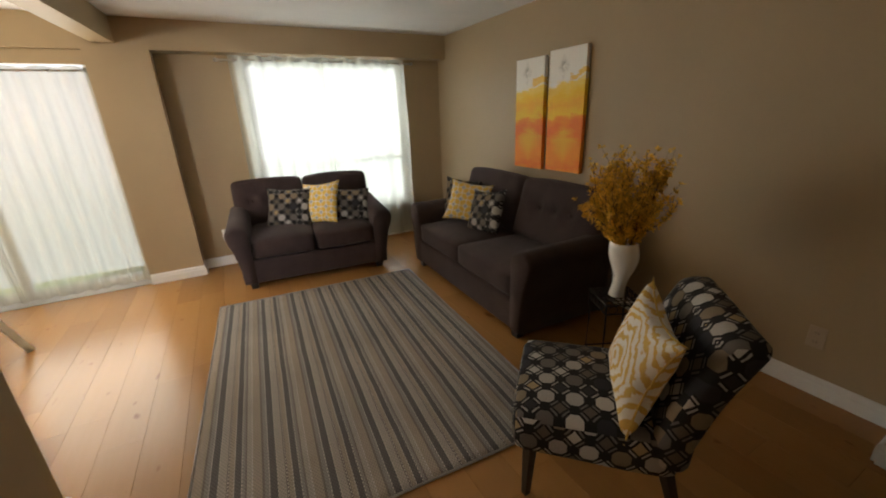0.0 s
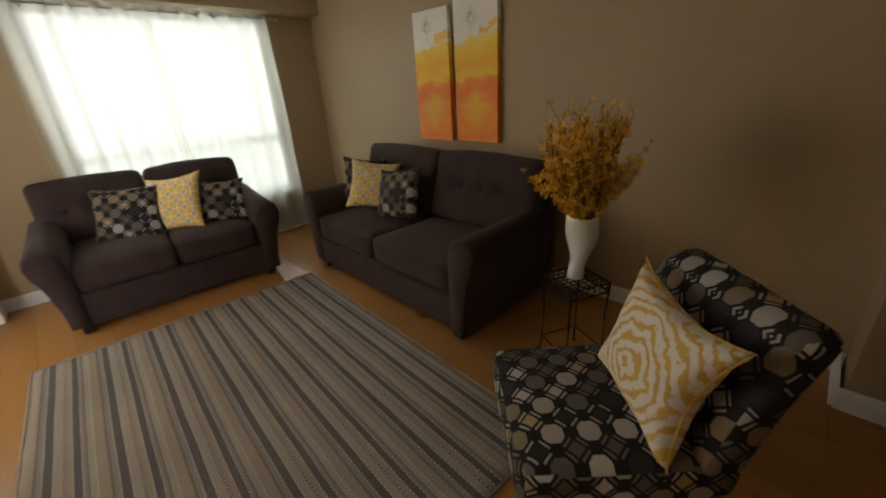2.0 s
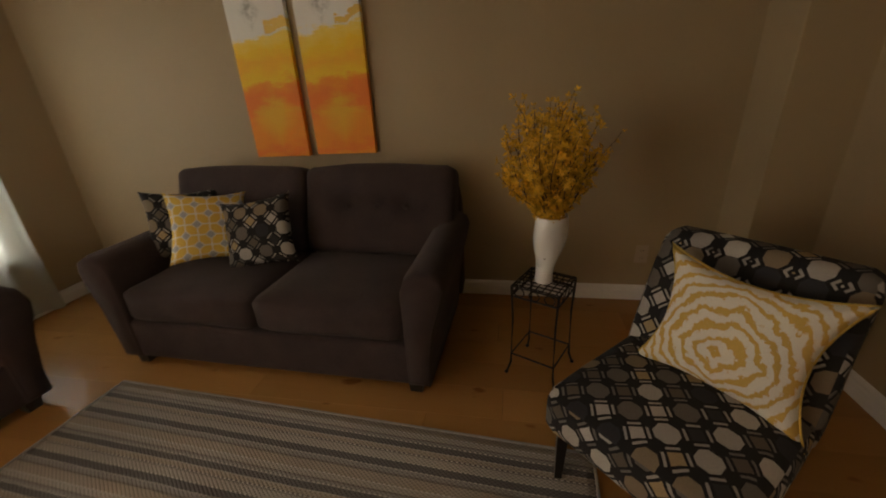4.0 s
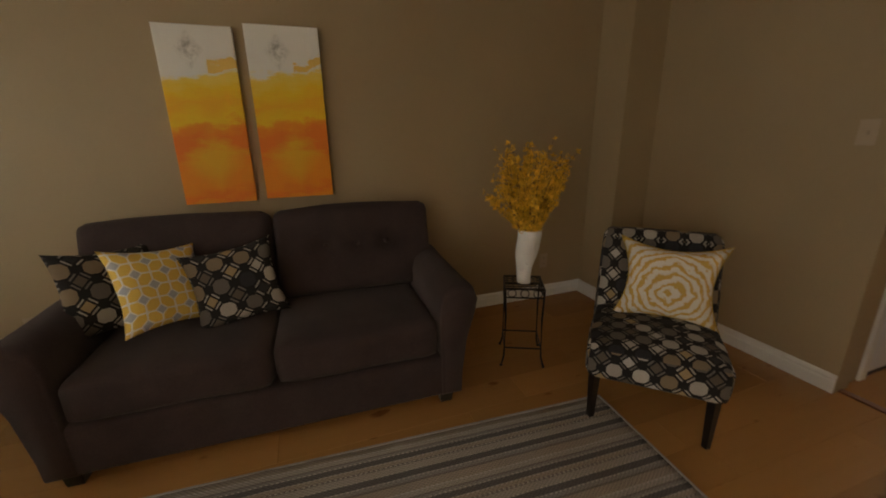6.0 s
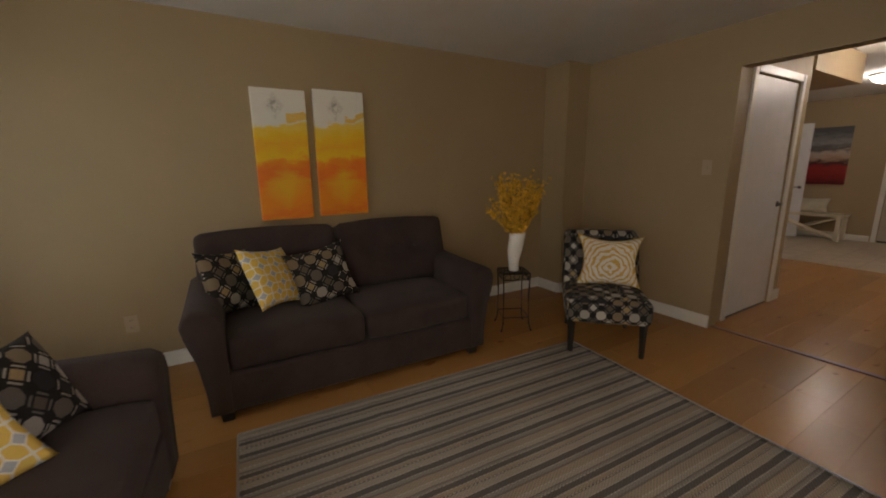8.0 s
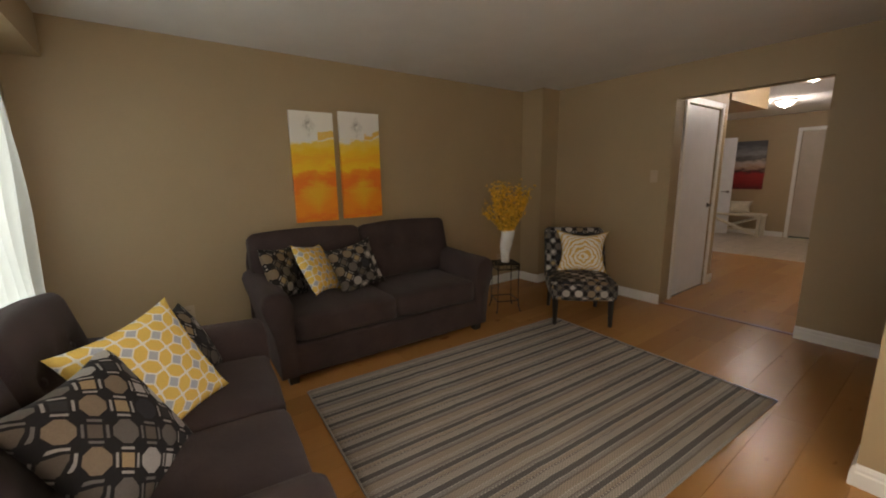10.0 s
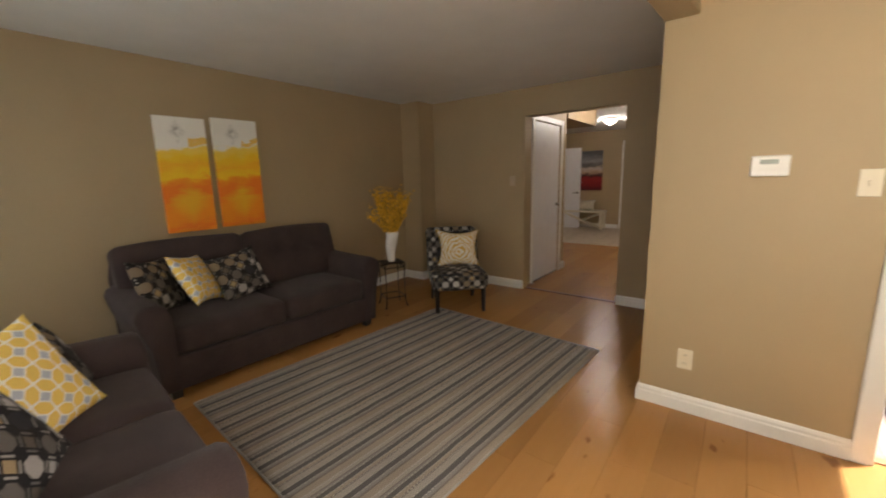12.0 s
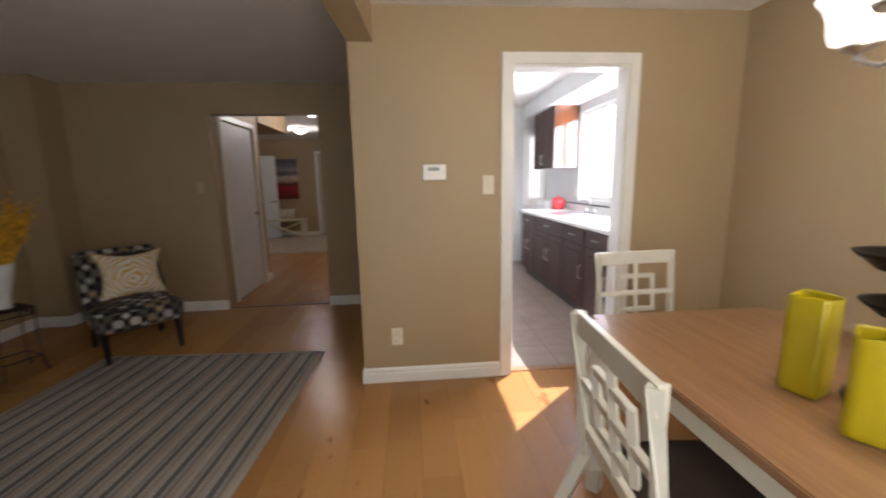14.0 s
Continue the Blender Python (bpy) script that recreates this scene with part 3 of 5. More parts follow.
def soft_block(x0, x1, y0, y1, z0, z1, r=0.05, puff=0.0, n=10, sag=None):
    """A stuffed cushion: a rounded block whose faces swell outwards."""
    bm = bmesh.new()
    sx, sy, sz = (x1 - x0) / 2, (y1 - y0) / 2, (z1 - z0) / 2
    c = Vector(((x0 + x1) / 2, (y0 + y1) / 2, (z0 + z1) / 2))
    bmesh.ops.create_cube(bm, size=2)
    bmesh.ops.subdivide_edges(bm, edges=bm.edges[:], cuts=n, use_grid_fill=True)
    for w in bm.verts:
        p = Vector((w.co.x * sx, w.co.y * sy, w.co.z * sz))
        inner = Vector((max(-sx + r, min(sx - r, p.x)), max(-sy + r, min(sy - r, p.y)), max(-sz + r, min(sz - r, p.z))))
        d = p - inner
        if d.length > 1e-6:
            p = inner + d.normalized() * r
        q = w.co
        swell = puff * (1 - q.x * q.x) * (1 - q.y * q.y) * (1 if abs(q.z) > 0.01 else 0)
        p.z += swell * q.z
        p.x += puff * 0.35 * q.x ** 3 * (1 - q.y * q.y) * (1 - q.z * q.z)
        p.y += puff * 0.35 * q.y ** 3 * (1 - q.x * q.x) * (1 - q.z * q.z)
        p += 0.004 * noise.noise_vector(p * 5 + c * 3)
        w.co = p + c
    return bm


def pillow_bm(w, h, t, n=22, sharp=0.22):
    """A throw pillow in the xz plane, its faces towards -y and +y, with drawn-out corners; UVs in metres."""
    bm = bmesh.new()
    uvl = bm.loops.layers.uv.new("UVMap")
    grids = []
    for s in (-1, 1):
        g = []
        for i in range(n + 1):
            row = []
            for j in range(n + 1):
                a, b = 2 * i / n - 1, 2 * j / n - 1
                k = max(0.0, (1 - a * a) * (1 - b * b)) ** 0.42
                pinch_x = 1 - sharp * (1 - b * b) * abs(a) ** 2 * 0.6
                pinch_z = 1 - sharp * (1 - a * a) * abs(b) ** 2 * 0.6
                wr = 0.006 * noise.noise((a * 2.2, b * 2.2, s * 3.0 + w * 9))
                row.append(((a * w / 2 * pinch_x, s * (t / 2 * k + (wr if k > 0 else 0)), b * h / 2 * pinch_z), (a * w / 2, b * h / 2)))
            g.append(row)
        grids.append(g)
    edge = {}

    def mk(s, i, j):
        key = (i, j) if i in (0, n) or j in (0, n) else (s, i, j)
        if key not in edge:
            edge[key] = bm.verts.new(grids[s][i][j][0])
        return edge[key]

    for s in (0, 1):
        for i in range(n):
            for j in range(n):
                ids = [(i, j), (i + 1, j), (i + 1, j + 1), (i, j + 1)]
                if s:
                    ids = ids[::-1]
                f = bm.faces.new([mk(s, *q) for q in ids])
                for lp, q in zip(f.loops, ids):
                    lp[uvl].uv = grids[s][q[0]][q[1]][1]
    return bm


def pillow_edge(w, h, sharp=0.22, n=22):
    pts = []
    for k in range(4 * n + 1):
        e, f = divmod(k, n)
        s = 2 * f / n - 1
        a, b = ((s, -1), (1, s), (-s, 1), (-1, -s), (s, -1))[min(e, 4)]
        px = 1 - sharp * (1 - b * b) * abs(a) ** 2 * 0.6
        pz = 1 - sharp * (1 - a * a) * abs(b) ** 2 * 0.6
        pts.append((a * w / 2 * px, 0, b * h / 2 * pz))
    return pts


# ---- the shell of the house ----
ZC = 2.30          # ceiling
XD = -5.70         # dining wall
YT = 1.755         # wall with the thermostat
XE = -3.256        # its end
YW = 4.65          # window wall
YP = 4.46          # wall with the patio door

structure("wall_art", wall_bm("x", 0.0, 0.14, -0.12, YW + 0.2, 0, ZC), WALL, "taupe painted wall behind the long sofa")
structure("wall_back", wall_bm("y", -0.12, 0.0, XE - 0.14, 0.0, 0, ZC, [(-2.684, -1.625, -0.01, 2.0)]), WALL, "taupe painted wall with a cased opening to the hall")
structure("wall_nook", wall_bm("x", XE - 0.14, XE, 0.0, YT - 0.12, 0, ZC), WALL, "taupe painted side wall beside the hall opening")
structure("wall_thermostat", wall_bm("y", YT - 0.12, YT, XD, XE, 0, ZC, [(-4.956, -4.217, -0.01, 1.988)]), WALL, "tan painted wall with the kitchen doorway")
structure("wall_dining", wall_bm("x", XD - 0.14, XD, YT - 0.12, YP + 0.30, 0, ZC), WALL, "tan painted wall of the dining area")
structure("wall_patio", wall_bm("y", YP, YP + 0.30, XD, -2.87, 0, ZC, [(-5.20, -3.32, -0.01, 2.05)]), WALL, "tan painted wall with the patio door")
structure("wall_window", wall_bm("y", YW, YW + 0.16, -2.87, 0.0, 0, ZC, [(-2.19, -0.49, 0.42, 2.02)]), WALL, "taupe painted wall with the wide window")
structure("wall_bulkhead", box(-2.87, 0, YP + 0.002, YW, 2.058, ZC), WALL, "taupe boxed bulkhead above the window")
structure("wall_chase", box(-0.30, 0, 0.0, 0.30, 0, ZC), WALL, "taupe boxed corner chase")
_bm = bmesh.new()
_v = [(XE, YT), (-3.405, YT), (-3.24, YP), (-3.09, YP)]
_lo = [_bm.verts.new((x, y, 2.10)) for x, y in _v]
_hi = [_bm.verts.new((x, y, ZC)) for x, y in _v]
_bm.faces.new(_lo), _bm.faces.new(_hi)
for _i in range(4):
    _bm.faces.new((_lo[_i], _lo[(_i + 1) % 4], _hi[(_i + 1) % 4], _hi[_i]))
structure("wall_beam", _bm, WALL, "tan boxed ceiling beam between living and dining area")
structure("ceiling", box(XD - 0.14, 0.14, YT - 0.0, YW + 0.16, ZC, ZC + 0.12), CEIL, "off-white textured ceiling")
structure("ceiling_nook", box(XE - 0.14, 0.14, -0.12, YT, ZC, ZC + 0.12), CEIL, "off-white textured ceiling")

# hall and foyer
structure("wall_hall_closet", wall_bm("x", -1.60, -1.48, -1.34, -0.12, 0, ZC, [(-1.14, -0.30, -0.01, 2.0)]), WALL, "taupe hall wall with a closet door")
structure("wall_hall_side", wall_bm("x", -3.30, -3.16, -6.1, -0.12, 0, ZC), WALL, "taupe hall side wall")
structure("wall_foyer_far", wall_bm("y", -6.22, -6.1, -3.30, 1.2, 0, 2.42, [(-2.16, -1.28, -0.01, 2.06)]), WALL, "taupe foyer wall with the entrance door")
structure("wall_foyer_side", wall_bm("x", 1.2, 1.34, -6.22, -1.2, 0, 2.42), WALL, "taupe foyer side wall")
structure("wall_closet_back", wall_bm("y", -1.34, -1.22, -1.48, 1.2, 0, ZC), WALL, "taupe wall behind the closet")
structure("ceiling_hall", box(-3.30, 1.34, -6.22, -0.12, 2.40, 2.52), CEIL, "off-white hall ceiling")
structure("wall_hall_soffit", box(-1.62, 1.2, -2.60, -1.34, 2.12, 2.40), WALL, "taupe boxed soffit beside the hall")
structure("wall_hall_header", box(-3.16, -1.60, -0.30, -0.12, 2.30, 2.40), WALL, "header over the hall opening")
# kitchen
structure("wall_kitchen_window", wall_bm("x", -5.89, -5.75, -2.07, YT - 0.12, 0, 2.42, [(-0.72, 0.95, 1.05, 2.12)]), KWALL, "pale grey kitchen wall with a window over the counter")
structure("wall_kitchen_far", wall_bm("y", -2.07, -1.95, -5.75, -3.385, 0, 2.42, [(-5.72, -5.44, 0.98, 2.02)]), KWALL, "pale grey kitchen end wall with a narrow window")
structure("wall_kitchen_inner", wall_bm("x", -3.46, -3.385, -1.95, YT - 0.12, 0, 2.42), KWALL, "pale grey kitchen wall")
structure("ceiling_kitchen", box(-5.89, -3.385, -2.07, YT - 0.12, 2.42, 2.54), CEIL, "white kitchen ceiling")
structure("wall_kitchen_soffit", box(-5.75, -5.36, -1.95, YT - 0.12, 2.22, 2.42), KWALL, "white boxed soffit above the kitchen cabinets")
structure("floor_kitchen", box(-5.75, -3.46, -1.95, YT - 0.06, -0.06, 0.0), KFLOOR, "brown-grey vinyl tile kitchen floor")
structure("floor_foyer", box(-3.16, 1.2, -6.1, -3.5, -0.06, 0.001), FTILE, "beige ceramic tile foyer floor")
structure("floor_base", box(XD, 0.0, YT - 0.06, YW, -0.06, -0.012), SUBFLOOR, "dark underlay beneath the laminate")
structure("floor_base_nook", box(XE, 0.0, -3.5, YT - 0.06, -0.06, -0.012), SUBFLOOR, "dark underlay beneath the laminate")

# outside
_g = bmesh.new()
bmesh.ops.create_grid(_g, x_segments=2, y_segments=2, size=400)


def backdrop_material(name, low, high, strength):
    """A glowing backdrop: low colour for foliage, high for hazy sky, both emitted."""
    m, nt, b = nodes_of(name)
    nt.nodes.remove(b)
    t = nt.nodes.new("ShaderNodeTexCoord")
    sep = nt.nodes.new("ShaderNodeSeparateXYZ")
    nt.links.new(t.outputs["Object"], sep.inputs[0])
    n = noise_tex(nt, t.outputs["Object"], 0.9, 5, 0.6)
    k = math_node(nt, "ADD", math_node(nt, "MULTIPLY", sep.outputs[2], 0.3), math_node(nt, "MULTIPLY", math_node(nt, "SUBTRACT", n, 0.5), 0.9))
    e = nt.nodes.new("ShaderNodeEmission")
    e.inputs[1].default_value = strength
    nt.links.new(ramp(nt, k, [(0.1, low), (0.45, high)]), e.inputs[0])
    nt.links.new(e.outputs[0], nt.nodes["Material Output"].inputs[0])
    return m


# added glowing panels: they brighten the window views and stand for the outdoors
structure("backdrop_garden", wall_bm("y", 6.4, 6.45, -16.0, 8.0, -0.36, 5.0), backdrop_material("garden_glow", (0.76, 0.82, 0.74), (1.0, 1.0, 0.97), 1.7), "added glowing backdrop for the hazy garden beyond the windows")
structure("backdrop_yard", wall_bm("x", -12.05, -12.0, -45.0, 8.0, -0.35, 5.5), backdrop_material("yard_glow", (1.0, 1.0, 0.98), (1.0, 1.0, 1.0), 6.0), "added white glowing backdrop beyond the kitchen window")
structure("ground", _g, GRASS, "lawn around the house").location.z = -0.35


# ---- trim, doors and windows ----
def baseboard(name, runs, label="white moulded baseboard"):
    bm = bmesh.new()
    for a, b, n in runs:
        profile_run(bm, a, b, n, BASE_PROF)
    structure(name, bm, TRIM, label)


baseboard("baseboard_art", [((0, 0.30), (0, YW), (-1, 0))])
baseboard("baseboard_chase", [((-0.30, 0.316), (0, 0.316), (0, 1)), ((-0.30, 0), (-0.30, 0.316), (-1, 0))])
baseboard("baseboard_back", [((-1.625, 0), (-0.316, 0), (0, 1)), ((XE, 0), (-2.684, 0), (0, 1))])
baseboard("baseboard_nook", [((XE, 0.016), (XE, YT + 0.016), (1, 0))])
baseboard("baseboard_thermostat", [((-4.155, YT), (XE, YT), (0, 1)), ((XD, YT), (-5.018, YT), (0, 1))])
baseboard("baseboard_dining", [((XD, YT + 0.016), (XD, YP), (1, 0))])
baseboard("baseboard_patio", [((-3.32, YP), (-2.87, YP), (0, -1))])
baseboard("baseboard_recess", [((-2.87, YP - 0.016), (-2.87, YW), (1, 0))])
baseboard("baseboard_window", [((-2.854, YW), (-0.016, YW), (0, -1))])
baseboard("baseboard_hall", [((-1.60, -1.356), (-1.60, -1.20), (-1, 0)), ((-1.616, -1.34), (-1.48, -1.34), (0, -1))])
baseboard("baseboard_foyer", [((-1.20, -6.1), (1.2, -6.1), (0, 1))])
baseboard("baseboard_kitchen", [((-5.13, -1.95), (-3.46, -1.95), (0, 1))])


def casing(name, axis, pos, side, u0, u1, top, label, w=0.062):
    """Moulded boards round an opening on one face of a wall, mitred into one piece each."""
    bm = bmesh.new()
    d = 0.018 * side
    for a, b, c, e in ((u0 - w, u0, 0, top + w), (u1, u1 + w, 0, top + w), (u0, u1, top, top + w)):
        t0, t1 = sorted((pos, pos + d))
        if axis == "y":
            add_box(bm, a, b, t0, t1, c, e)
        else:
            add_box(bm, t0, t1, a, b, c, e)
    bmesh.ops.bevel(bm, geom=[x for x in bm.edges if x.is_manifold], offset=0.005, segments=2, affect="EDGES")
    structure(name, bm, TRIM, label)


casing("trim_kitchen_door", "y", YT, 1, -4.956, -4.217, 1.988, "white moulded casing of the kitchen doorway")
casing("trim_kitchen_inside", "y", YT - 0.12, -1, -4.956, -4.217, 1.988, "white moulded casing on the kitchen side")
_bm = bmesh.new()
add_box(_bm, -4.956, -4.938, YT - 0.12, YT, 0, 1.988)
add_box(_bm, -4.235, -4.217, YT - 0.12, YT, 0, 1.988)
add_box(_bm, -4.938, -4.235, YT - 0.12, YT, 1.970, 1.988)
structure("trim_kitchen_jamb", _bm, TRIM, "white painted jamb of the kitchen doorway")
casing("trim_closet", "x", -1.60, -1, -1.14, -0.30, 2.0, "white casing of the hall closet door")
casing("trim_entrance", "y", -6.1, 1, -2.16, -1.28, 2.06, "white casing of the entrance door")
structure("trim_threshold_hall", box(-2.684, -1.625, -0.075, -0.035, -0.012, 0.009, 0.004), wood("threshold_wood", (0.12, 0.045, 0.015), (0.2, 0.08, 0.03), 0.4, "x"), "dark wooden threshold strip in the hall opening")
structure("trim_threshold_kitchen", box(-4.938, -4.235, YT - 0.08, YT - 0.03, -0.012, 0.008, 0.003), wood("threshold_wood_two", (0.25, 0.12, 0.05), (0.34, 0.17, 0.07), 0.4, "x"), "wooden threshold strip in the kitchen doorway")


def lever_handle(parent, m, sign=1):
    bm = lathe([(0.026, 0), (0.026, 0.006), (0.011, 0.01), (0.011, 0.04)], 16)
    tube(bm, [(0, 0, 0.036), (0.04 * sign, 0, 0.043), (0.115 * sign, 0, 0.043)], 0.0085, 8)
    return part("door_handle", bm, DARKNICKEL, parent, "dark nickel lever handle", True, m)


def hinge(parent, m):
    bm = box(-0.003, 0.014, -0.004, 0.004, -0.045, 0.045)
    tube(bm, [(-0.004, -0.004, -0.05), (-0.004, -0.004, 0.05)], 0.006, 8)
    part("hinge", bm, DARKNICKEL, parent, "", False, m)


# the closet door in the hall, closed
door = thing("door_1", pose(-1.60, -0.30, 0), "closed plain white hall closet door with lever handle", "door", kind="structure")
part("door_leaf", box(0.012, 0.05, -0.835, -0.005, 0.008, 1.992, 0.002), WDOOR, door)
lever_handle(door, Matrix.Translation((0.012, -0.77, 0.95)) @ Euler((radians(90), 0, radians(-90))).to_matrix().to_4x4(), -1)
for _z in (0.25, 1.0, 1.75):
    hinge(door, pose(0.006, -0.008, _z, 0, 0, -90))
# a white door that stands open far off in the foyer
door = thing("door_2", pose(-0.05, -5.72, 0, 0, 0, 8), "open white panelled door in the foyer", "door", kind="structure")
part("door_leaf", box(-0.30, 0.45, -0.02, 0.02, 0.008, 2.0, 0.003), WDOOR, door)
lever_handle(door, Matrix.Translation((-0.24, 0.02, 0.9)) @ Euler((radians(-90), 0, 0)).to_matrix().to_4x4(), 1)
# the entrance door
door = thing("door_3", pose(-1.72, -6.14, 0), "closed beige entrance door", "door", kind="structure")
part("door_leaf", box(-0.435, 0.435, -0.025, 0.02, 0.012, 2.05, 0.004), plain("beige_door_paint", (0.50, 0.43, 0.35), 0.5, var=0.04), door)
for _x in (-0.2, 0.2):
    for _a, _b in ((0.2, 0.95), (1.1, 1.9)):
        part("panel", box(_x - 0.13, _x + 0.13, 0.018, 0.028, _a, _b, 0.008), plain("beige_door_panel", (0.50, 0.43, 0.35), 0.5, var=0.04), door)
part("sweep", box(-0.43, 0.43, -0.02, 0.026, 0.002, 0.03), DARKPL, door)


def window_unit(name, axis, m, w, h, rails, label, frame_w=0.05):
    """A vinyl frame in the plane x-z with mullions at (u, None) and rails at (None, v), and panes between them."""
    win = thing(name, m, label, "window", kind="structure")
    bm = bmesh.new()
    for a, b, c, d in ((0, w, 0, frame_w), (0, w, h - frame_w, h), (0, frame_w, frame_w, h - frame_w), (w - frame_w, w, frame_w, h - frame_w)):
        add_box(bm, a, b, -0.03, 0.05, c, d)
    part("window_frame", bm, PVC, win)
    us, vs = [frame_w], [frame_w]
    for u, v in rails:
        if u is not None:
            part("mullion", box(u - 0.03, u + 0.03, -0.02, 0.04, frame_w, h - frame_w, 0.004), PVC, win)
            us.append(u)
        else:
            part("rail", box(frame_w, w - frame_w, -0.018, 0.038, v - 0.03, v + 0.03, 0.004), PVC, win)
            vs.append(v)
    us, vs = sorted(us) + [w - frame_w], sorted(vs) + [h - frame_w]
    for a, b in zip(us, us[1:]):
        for c, d in zip(vs, vs[1:]):
            p = part("pane", box(a, b, 0.008, 0.014, c, d), GLASS, win)
            p.visible_shadow = False
    return win


win = window_unit("window_1", "y", pose(-2.19, YW + 0.08, 0.42), 1.70, 1.60, [(None, 0.55)], "wide white vinyl window behind sheer curtains")
part("window_sill", box(-0.05, 1.75, -0.10, -0.03, -0.02, 0.01, 0.005), TRIM, win)
win = window_unit("window_2", "y", pose(-5.20, YP + 0.24, 0.0), 1.88, 2.05, [(0.94, None)], "sliding glass patio door behind a sheer curtain", 0.06)
part("door_handle", box(0.80, 0.83, -0.06, -0.02, 0.9, 1.15, 0.008), WPLASTIC, win)
win = window_unit("window_3", "x", pose(-5.81, -0.72, 1.05, 0, 0, 90), 1.67, 1.07, [(0.56, None)], "white kitchen window above the sink")
win = window_unit("window_4", "y", pose(-5.72, -2.01, 0.98), 0.28, 1.04, [], "narrow white window in the kitchen's end wall")
_b = thing("window_blind", pose(-5.585, -1.925, 2.05), "white horizontal slat blind over the kitchen end window", "blind")
part("headrail", box(-0.15, 0.15, -0.008, 0.03, -0.04, 0.0, 0.004), WPLASTIC, _b)
_sl = finish("slat", box(-0.145, 0.145, -0.001, 0.001, -0.011, 0.011), WPLASTIC)
for _i in range(41):
    _o = new("slat", _sl)
    _o.parent = _b
    _o.matrix_basis = pose(0, 0.01, -0.055 - _i * 0.025, 35)
structure("trim_blind_case", wall_bm("y", -1.95, -1.935, -5.75, -5.38, 0.92, 2.08, [(-5.72, -5.44, 0.98, 2.02)]), TRIM, "white casing of the kitchen end window")


# ---- curtains ----
def curtain_panel(name, parent, x0, x1, z0, z1, waves, amp, mat, seed, label):
    rnd = random.Random(seed)
    bm = bmesh.new()
    nx, nz = waves * 10, 14
    ph = [rnd.uniform(-0.6, 0.6) for _ in range(waves + 2)]
    grid = []
    for i in range(nx + 1):
        col = []
        for j in range(nz + 1):
            u, v = i / nx, j / nz
            k = ph[int(u * waves)] * (1 - (u * waves % 1)) + ph[int(u * waves) + 1] * (u * waves % 1)
            flare = 1 + 0.035 * (1 - v)
            x = (x0 + x1) / 2 + (u - 0.5) * (x1 - x0) * flare
            y = amp * math.sin(2 * math.pi * waves * u + k * (1 - v) * 1.6) * (0.75 + 0.5 * (1 - v)) + 0.012 * math.sin(9 * v + 7 * u + seed)
            col.append(bm.verts.new((x, y, z0 + (z1 - z0) * v + 0.006 * math.sin(30 * u))))
        grid.append(col)
    for i in range(nx):
        for j in range(nz):
            bm.faces.new((grid[i][j], grid[i + 1][j], grid[i + 1][j + 1], grid[i][j + 1]))
    return part(name, bm, mat, parent, label, True)


def curtain_rod(parent, x0, x1, z, brackets):
    part("rod", tube(bmesh.new(), [(x0, 0, z), (x1, 0, z)], 0.009, 10), CHROME, parent)
    for x in (x0, x1):
        s = -1 if x == x0 else 1
        part("finial", lathe([(0.009, 0), (0.016, 0.01), (0.018, 0.025), (0.008, 0.04)], 12), CHROME, parent, "", True, Matrix.Translation((x, 0, z)) @ Euler((0, radians(90 * s), 0)).to_matrix().to_4x4())
    for x in brackets:
        part("bracket", tube(bmesh.new(), [(x, 0, z), (x, 0.05, z), (x, 0.09, z - 0.01)], 0.006, 8), CHROME, parent)


cur = thing("curtain", pose(-1.43, YW - 0.068, 0), "pair of sheer white grommet curtains hanging closed before the window", "curtain")
curtain_panel("panel", cur, -0.85, 0.03, 0.03, 2.05, 6, 0.028, SHEER, 3, "sheer white panel")
curtain_panel("panel", cur, -0.03, 0.95, 0.03, 2.05, 6, 0.028, SHEER, 5, "sheer white panel")
curtain_rod(cur, -0.93, 1.02, 2.01, (-0.91, 0.0, 1.0))
_ring = finish("grommet", lathe([(0.016, -0.003), (0.026, -0.003), (0.026, 0.003), (0.016, 0.003), (0.016, -0.003)], 16, False), CHROME)
for _i in range(14):
    _o = new("grommet", _ring)
    _o.parent = cur
    _o.matrix_basis = pose(-0.81 + _i * 0.130, 0.0, 2.01, 0, 80, 10)
cur = thing("curtain", pose(-4.26, YP + 0.10, 0), "sheer cream curtain drawn across the patio door", "curtain")
curtain_panel("panel", cur, -0.93, 0.0, 0.02, 1.93, 9, 0.018, SHEER_WARM, 7, "sheer cream panel")
curtain_panel("panel", cur, -0.03, 0.93, 0.02, 1.93, 9, 0.018, SHEER_WARM, 8, "sheer cream panel")
curtain_rod(cur, -0.90, 0.90, 1.90, ())
structure("trim_patio_sill", box(-5.20, -3.32, YP + 0.021, YP + 0.30, -0.06, 0.006, 0.003), plain("pale_aluminium", (0.55, 0.53, 0.49), 0.4, 0.6), "pale metal track beneath the patio door")
structure("trim_valance_box", box(-5.20, -3.32, YP + 0.02, YP + 0.05, 1.94, 2.05, 0.006), WALL, "tan boxed valance above the patio door")


